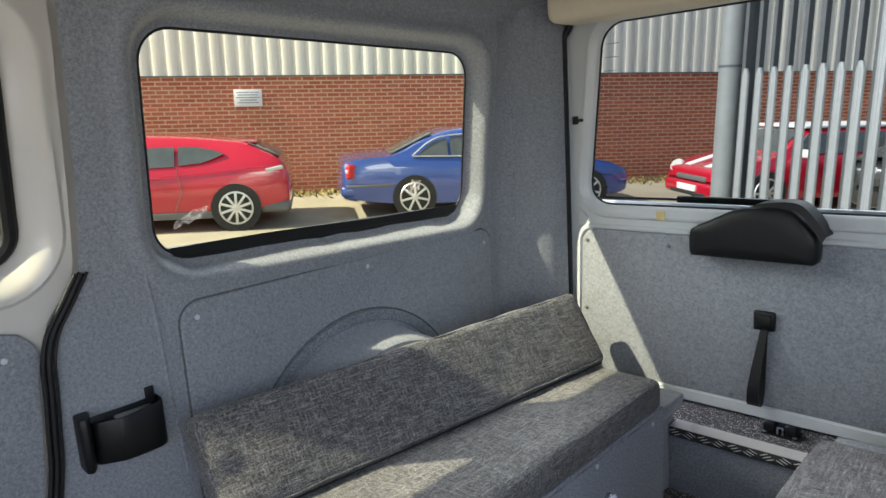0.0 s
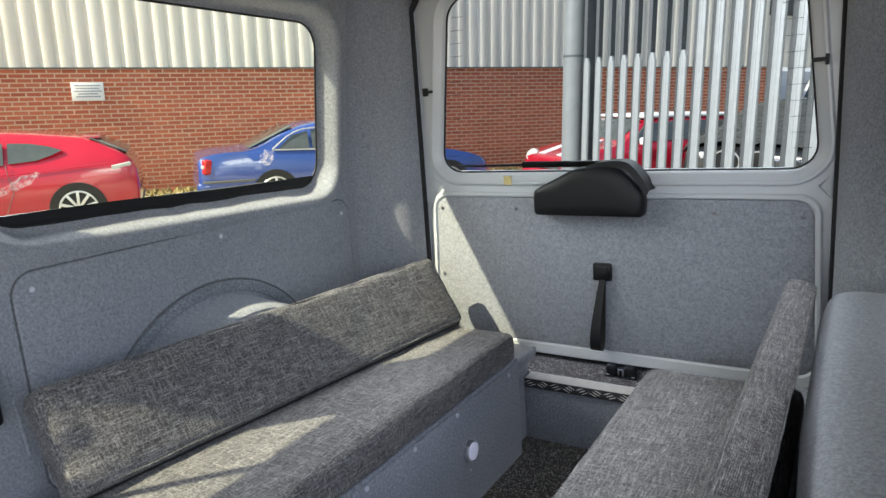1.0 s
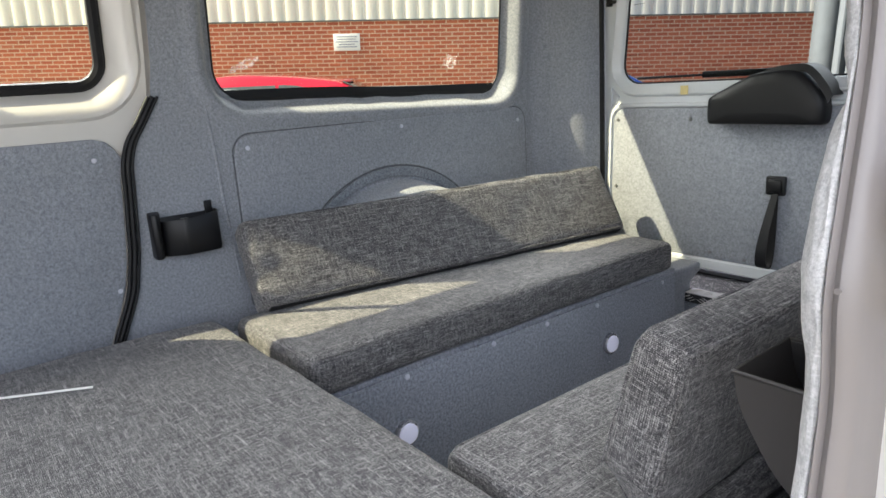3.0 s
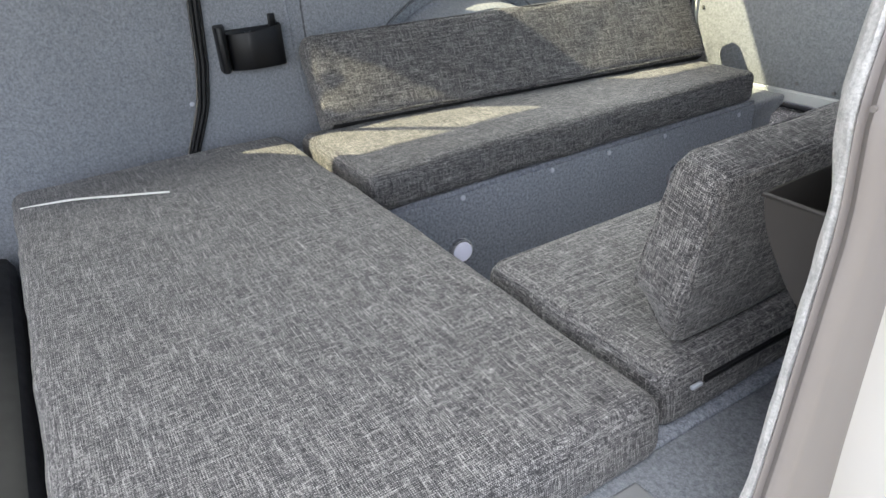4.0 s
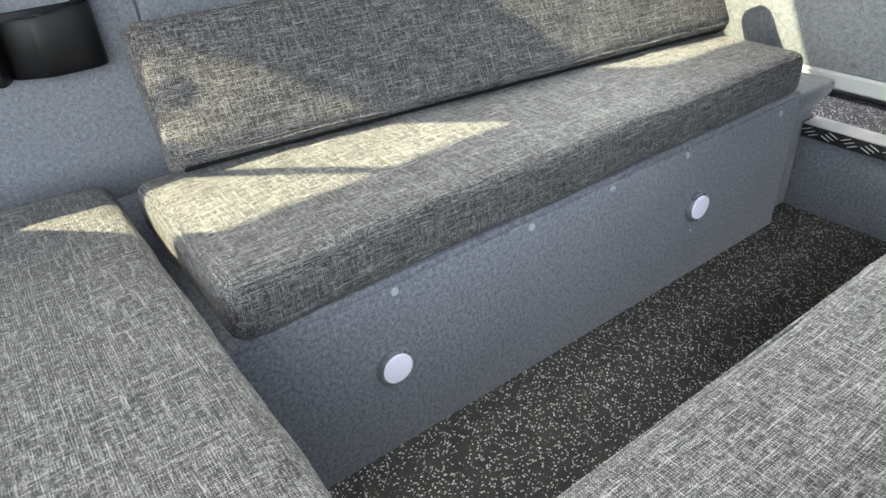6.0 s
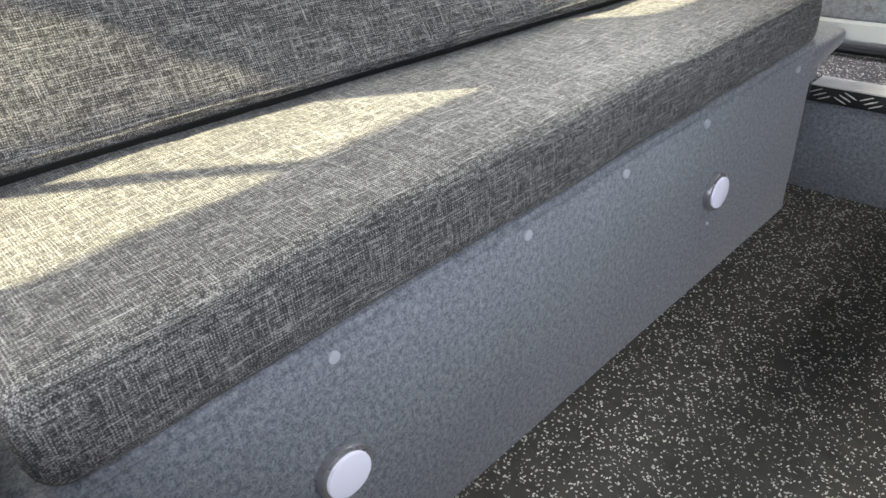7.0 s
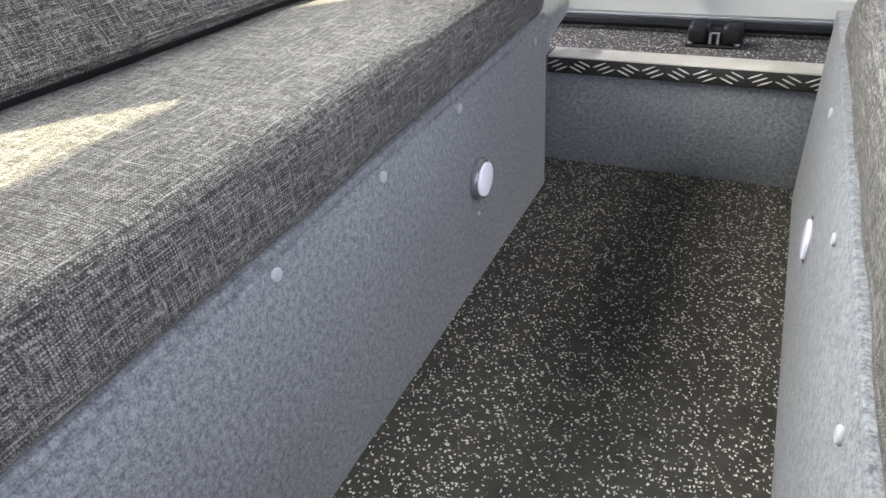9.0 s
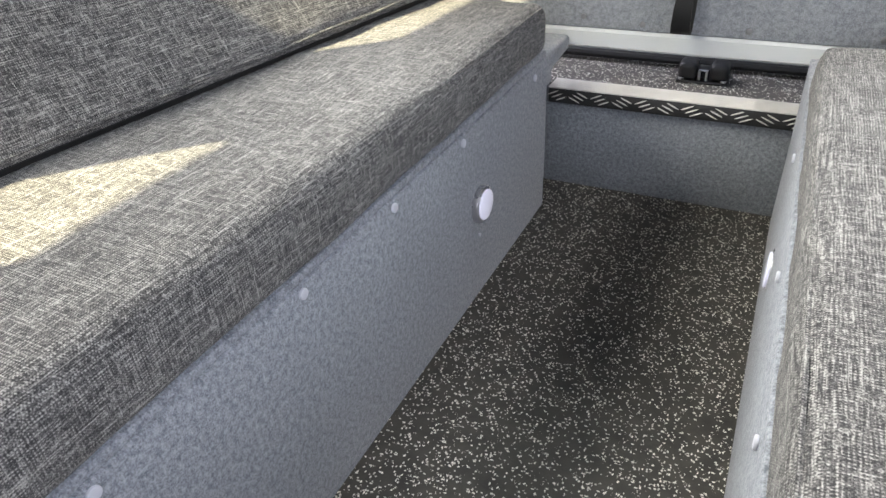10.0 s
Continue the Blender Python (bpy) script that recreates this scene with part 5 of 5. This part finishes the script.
part("bumper", soft_box(0.20, 1.46, 0.26, 0.08, (4, 12, 4), 0, 0), RED, mini, "rounded red bumper", pose(0.04, 0, 0.36))
part("air_intake", box(-0.07, 0.02, -0.50, 0.50, 0.25, 0.32, 0.02), TYRE, mini)
part("number_plate", box(-0.085, -0.06, -0.26, 0.26, 0.33, 0.44, 0.004), SIGN, mini, "white plate with a plain bar")
part("bonnet_scoop", soft_box(0.16, 0.4, 0.05, 0.02, (3, 4, 3), 0, 0), TRIM, mini, at=pose(0.62, 0, 0.905))

# dark car under a wrinkled cover
DW = 1.85
darkcar = car("covered_car", "dark car with a split grille under a wrinkled black cover", out(7.3, 7.0, 0, 26), DARK,
              [(0.0, 0.35, 0.55, 0.55, 0.80), (0.06, 0.24, 0.76, 0.77, 0.92), (0.5, 0.2, 0.86, 0.90, 0.98), (1.0, 0.18, 0.92, 0.97, 1.0), (1.5, 0.18, 0.95, 1.06, 1.0), (2.1, 0.18, 0.96, 1.26, 1.0), (2.8, 0.18, 0.97, 1.32, 1.0), (3.6, 0.18, 0.98, 1.26, 1.0), (4.2, 0.22, 0.98, 1.08, 0.97), (4.5, 0.4, 0.7, 0.7, 0.85)], DW, ((0.85, 1), (3.6, 1)), 0.32)
for s in (-1, 1):
    part("grille", soft_box(0.06, 0.38, 0.32, 0.05, (3, 5, 5), 0, 0), RUBBER, darkcar, "dark kidney-shaped grille half", pose(0.03, s * 0.22, 0.64))
    part("grille_rim", tube([(-0.01, s * 0.22 + 0.19 * math.cos(a), 0.64 + 0.16 * math.sin(a)) for a in np.linspace(0, 6.283, 24, endpoint=False)], 0.012, True, 6), ALLOY, darkcar, "bright grille rim")
    part("head_lamp", soft_box(0.2, 0.34, 0.14, 0.05, (3, 4, 3), 0, 0), LAMP_CLEAR, darkcar, "clear headlamp", pose(0.14, s * 0.66, 0.70, 0, 0, -s * 18))
part("number_plate", box(-0.06, -0.03, -0.26, 0.26, 0.36, 0.47, 0.004), SIGN, darkcar, "white plate with a plain bar")
part("plate_bar", box(-0.064, -0.0605, -0.2, 0.2, 0.385, 0.445), INK, darkcar)
def cover_sheet():
    """A loose sheet draped from the bonnet over the roof, in slanting folds."""
    rng = random.Random(8)
    waves = [(rng.uniform(40, 85), rng.uniform(-40, 25), rng.uniform(0, 6.28), rng.uniform(0.010, 0.024)) for k in range(6)]
    shape = smooth_line([(0.10, 0.82, 0.92), (0.5, 0.92, 0.98), (1.0, 0.99, 1.0), (1.5, 1.10, 1.0), (2.1, 1.30, 1.0), (2.8, 1.36, 1.0), (3.6, 1.30, 1.0), (4.2, 1.12, 0.98), (4.52, 0.80, 0.88)], 20)
    rows = []
    for x, top, k in shape:
        row = []
        for j in range(81):
            u = j / 40 - 1
            side = abs(u) ** 3.4
            hem = 0.62 + 0.05 * math.sin(5 * x)
            y = DW / 2 * k * 1.03 * math.sin(u * 1.57)
            fold = sum(a * abs(math.sin(p * x * 0.5 + q * y * 0.5 + c)) for p, q, c, a in waves)
            row.append((x + 0.3 * fold, y * (1 + 0.25 * fold), hem + (top + 0.01 - hem) * (1 - side) + fold))
        rows.append(row)
    return loft(rows, closed=False)


part("cover_sheet", cover_sheet(), SHEET, darkcar, "wrinkled grey-black cover in folds")

# pale works building and white vans far behind the fence
far = base("far_warehouse", "distant pale sheet-clad warehouse with a dark lower wall", "building", out(17.5, 26.0))
part("lower_wall", box(0, 60, 0.1, 14, -0.2, 2.7), GALV_DIM, far, "dark lower wall")
ribs = []
for i in range(150):
    ribs += [(i * 0.4, 0.05), (i * 0.4 + 0.12, 0.0), (i * 0.4 + 0.30, 0.0), (i * 0.4 + 0.38, 0.05)]
part("cladding", loft([[(a, b, z) for a, b in ribs] for z in (2.7, 5.2)], closed=False), CLAD, far, "pale ribbed sheets")
part("roof_edge", box(-0.2, 60.2, -0.1, 14, 5.2, 6.1, 0.03), GALV_DIM, far, "dark roof edge")


def panel_van(at):
    v = base("panel_van", "white panel van parked far off in the yard", "van", at, group="far vans")
    part("body", loft([[(x, y * k, z) for y, z in [(-0.95, 0.4), (-0.98, 1.1), (-0.93, 0.4 + (top - 0.4) * 0.93), (-0.8, top), (0.8, top), (0.93, 0.4 + (top - 0.4) * 0.93), (0.98, 1.1), (0.95, 0.4)]] for x, top, k in ((0, 0.95, 0.9), (0.1, 1.1, 0.96), (0.85, 1.3, 1.0), (1.55, 2.25, 1.0), (1.9, 2.4, 1.0), (5.1, 2.4, 1.0), (5.2, 2.3, 0.98))], True, True), SIGN, v)
    part("windscreen", box(-0.55, 0.55, -0.78, 0.78, -0.01, 0.02, 0.01), CARGLASS, v, at=pose(1.18, 0, 1.80, 0, -53, 0))
    for side in (-1, 1):
        part("side_window", box(1.4, 2.3, side * 0.965 - 0.02, side * 0.965 + 0.02, 1.35, 1.95, 0.03), CARGLASS, v)
        part("rub_strip", box(0.4, 5.1, side * 0.98 - 0.02, side * 0.98 + 0.02, 0.80, 0.92, 0.02), TRIM, v)
        for x in (1.0, 4.3):
            part("wheel", cyl(0.34, 0.22, 24, 0.03, pose(x, side * 0.85, 0.34, 90, 0, 0)), TYRE, v)
    part("bumper", box(-0.05, 0.15, -0.9, 0.9, 0.35, 0.62, 0.04), TRIM, v)


panel_van(out(17.8, 18.5, 0, 15))
panel_van(out(20.2, 16.6, 0, 15))


# bodies lowered on their wheels
for c, k in ((red, 0.93), (blue, 0.885), (mini, 0.86)):
    for ob in c.children:
        if not ob.name.startswith("wheel"):
            ob.matrix_basis = Matrix.Diagonal((1, 1, k, 1)) @ ob.matrix_basis


# ---- bricks of the hall wall that can be told apart ----
def brick_paint(name, source):
    m = Mat(name, 0.9, spec=0.2)
    rnd = m.t.nodes.new(source).outputs["Random" if source == "ShaderNodeObjectInfo" else "Random Per Island"]
    c = m.ramp(rnd, [(0.0, (0.35, 0.088, 0.050)), (0.3, (0.42, 0.108, 0.060)), (0.6, (0.46, 0.125, 0.068)), (0.85, (0.51, 0.155, 0.085)), (1.0, (0.40, 0.13, 0.085))])
    c = m.mix(m.math('MULTIPLY', m.noise(1.3, 5), 0.25), c, (0.25, 0.09, 0.06))
    m.colour(m.mix(m.math('MULTIPLY', m.noise(35, 3), 0.22), c, (0.52, 0.22, 0.13)))
    m.bump(m.noise(60, 3), 0.4, 0.006)
    return m.m


def brick_shape(x, z, w, h, d):
    """Eight corners of a brick with a slightly smaller face."""
    e = 0.004
    return [(x, 0.013, z), (x + w, 0.013, z), (x + w, 0.013, z + h), (x, 0.013, z + h), (x + e, -d, z + e), (x + w - e, -d, z + e), (x + w - e, -d, z + h - e), (x + e, -d, z + h - e)]


FACES = [(4, 5, 6, 7), (0, 1, 5, 4), (1, 2, 6, 5), (2, 3, 7, 6), (3, 0, 4, 7)]
single, joined = brick_paint("red_brick_single", "ShaderNodeObjectInfo"), brick_paint("red_brick_course", "ShaderNodeNewGeometry")
me = bpy.data.meshes.new("brick")
me.from_pydata(brick_shape(0, 0, 0.210, 0.060, 0.0), [], FACES)
me.materials.append(single)
rng = random.Random(11)
verts, faces = [], []
for row in range(30):
    z = -0.078 + row * 0.075
    for col in range(104):
        x = -9.0 + col * 0.225 + (0.1125 if row % 2 else 0.0)
        dx, dz, dd = rng.uniform(-0.003, 0.003), rng.uniform(-0.002, 0.002), rng.uniform(-0.003, 0.003)
        if -2.3 < x < 1.15 and 10 <= row < 29:
            shared("brick", me, brick_wall, pose(x + dx, dd, z + dz))
        else:
            n = len(verts)
            verts += brick_shape(x + dx, z + dz, 0.210, 0.060, -dd)
            faces += [tuple(n + k for k in f) for f in FACES]
rest = bpy.data.meshes.new("brick_courses")
rest.from_pydata(verts, [], faces)
rest.materials.append(joined)
ob = new("brick_courses", rest)
ob.parent = brick_wall
tagged(ob, "courses of red brick in the hall wall", "", "", "stuff")
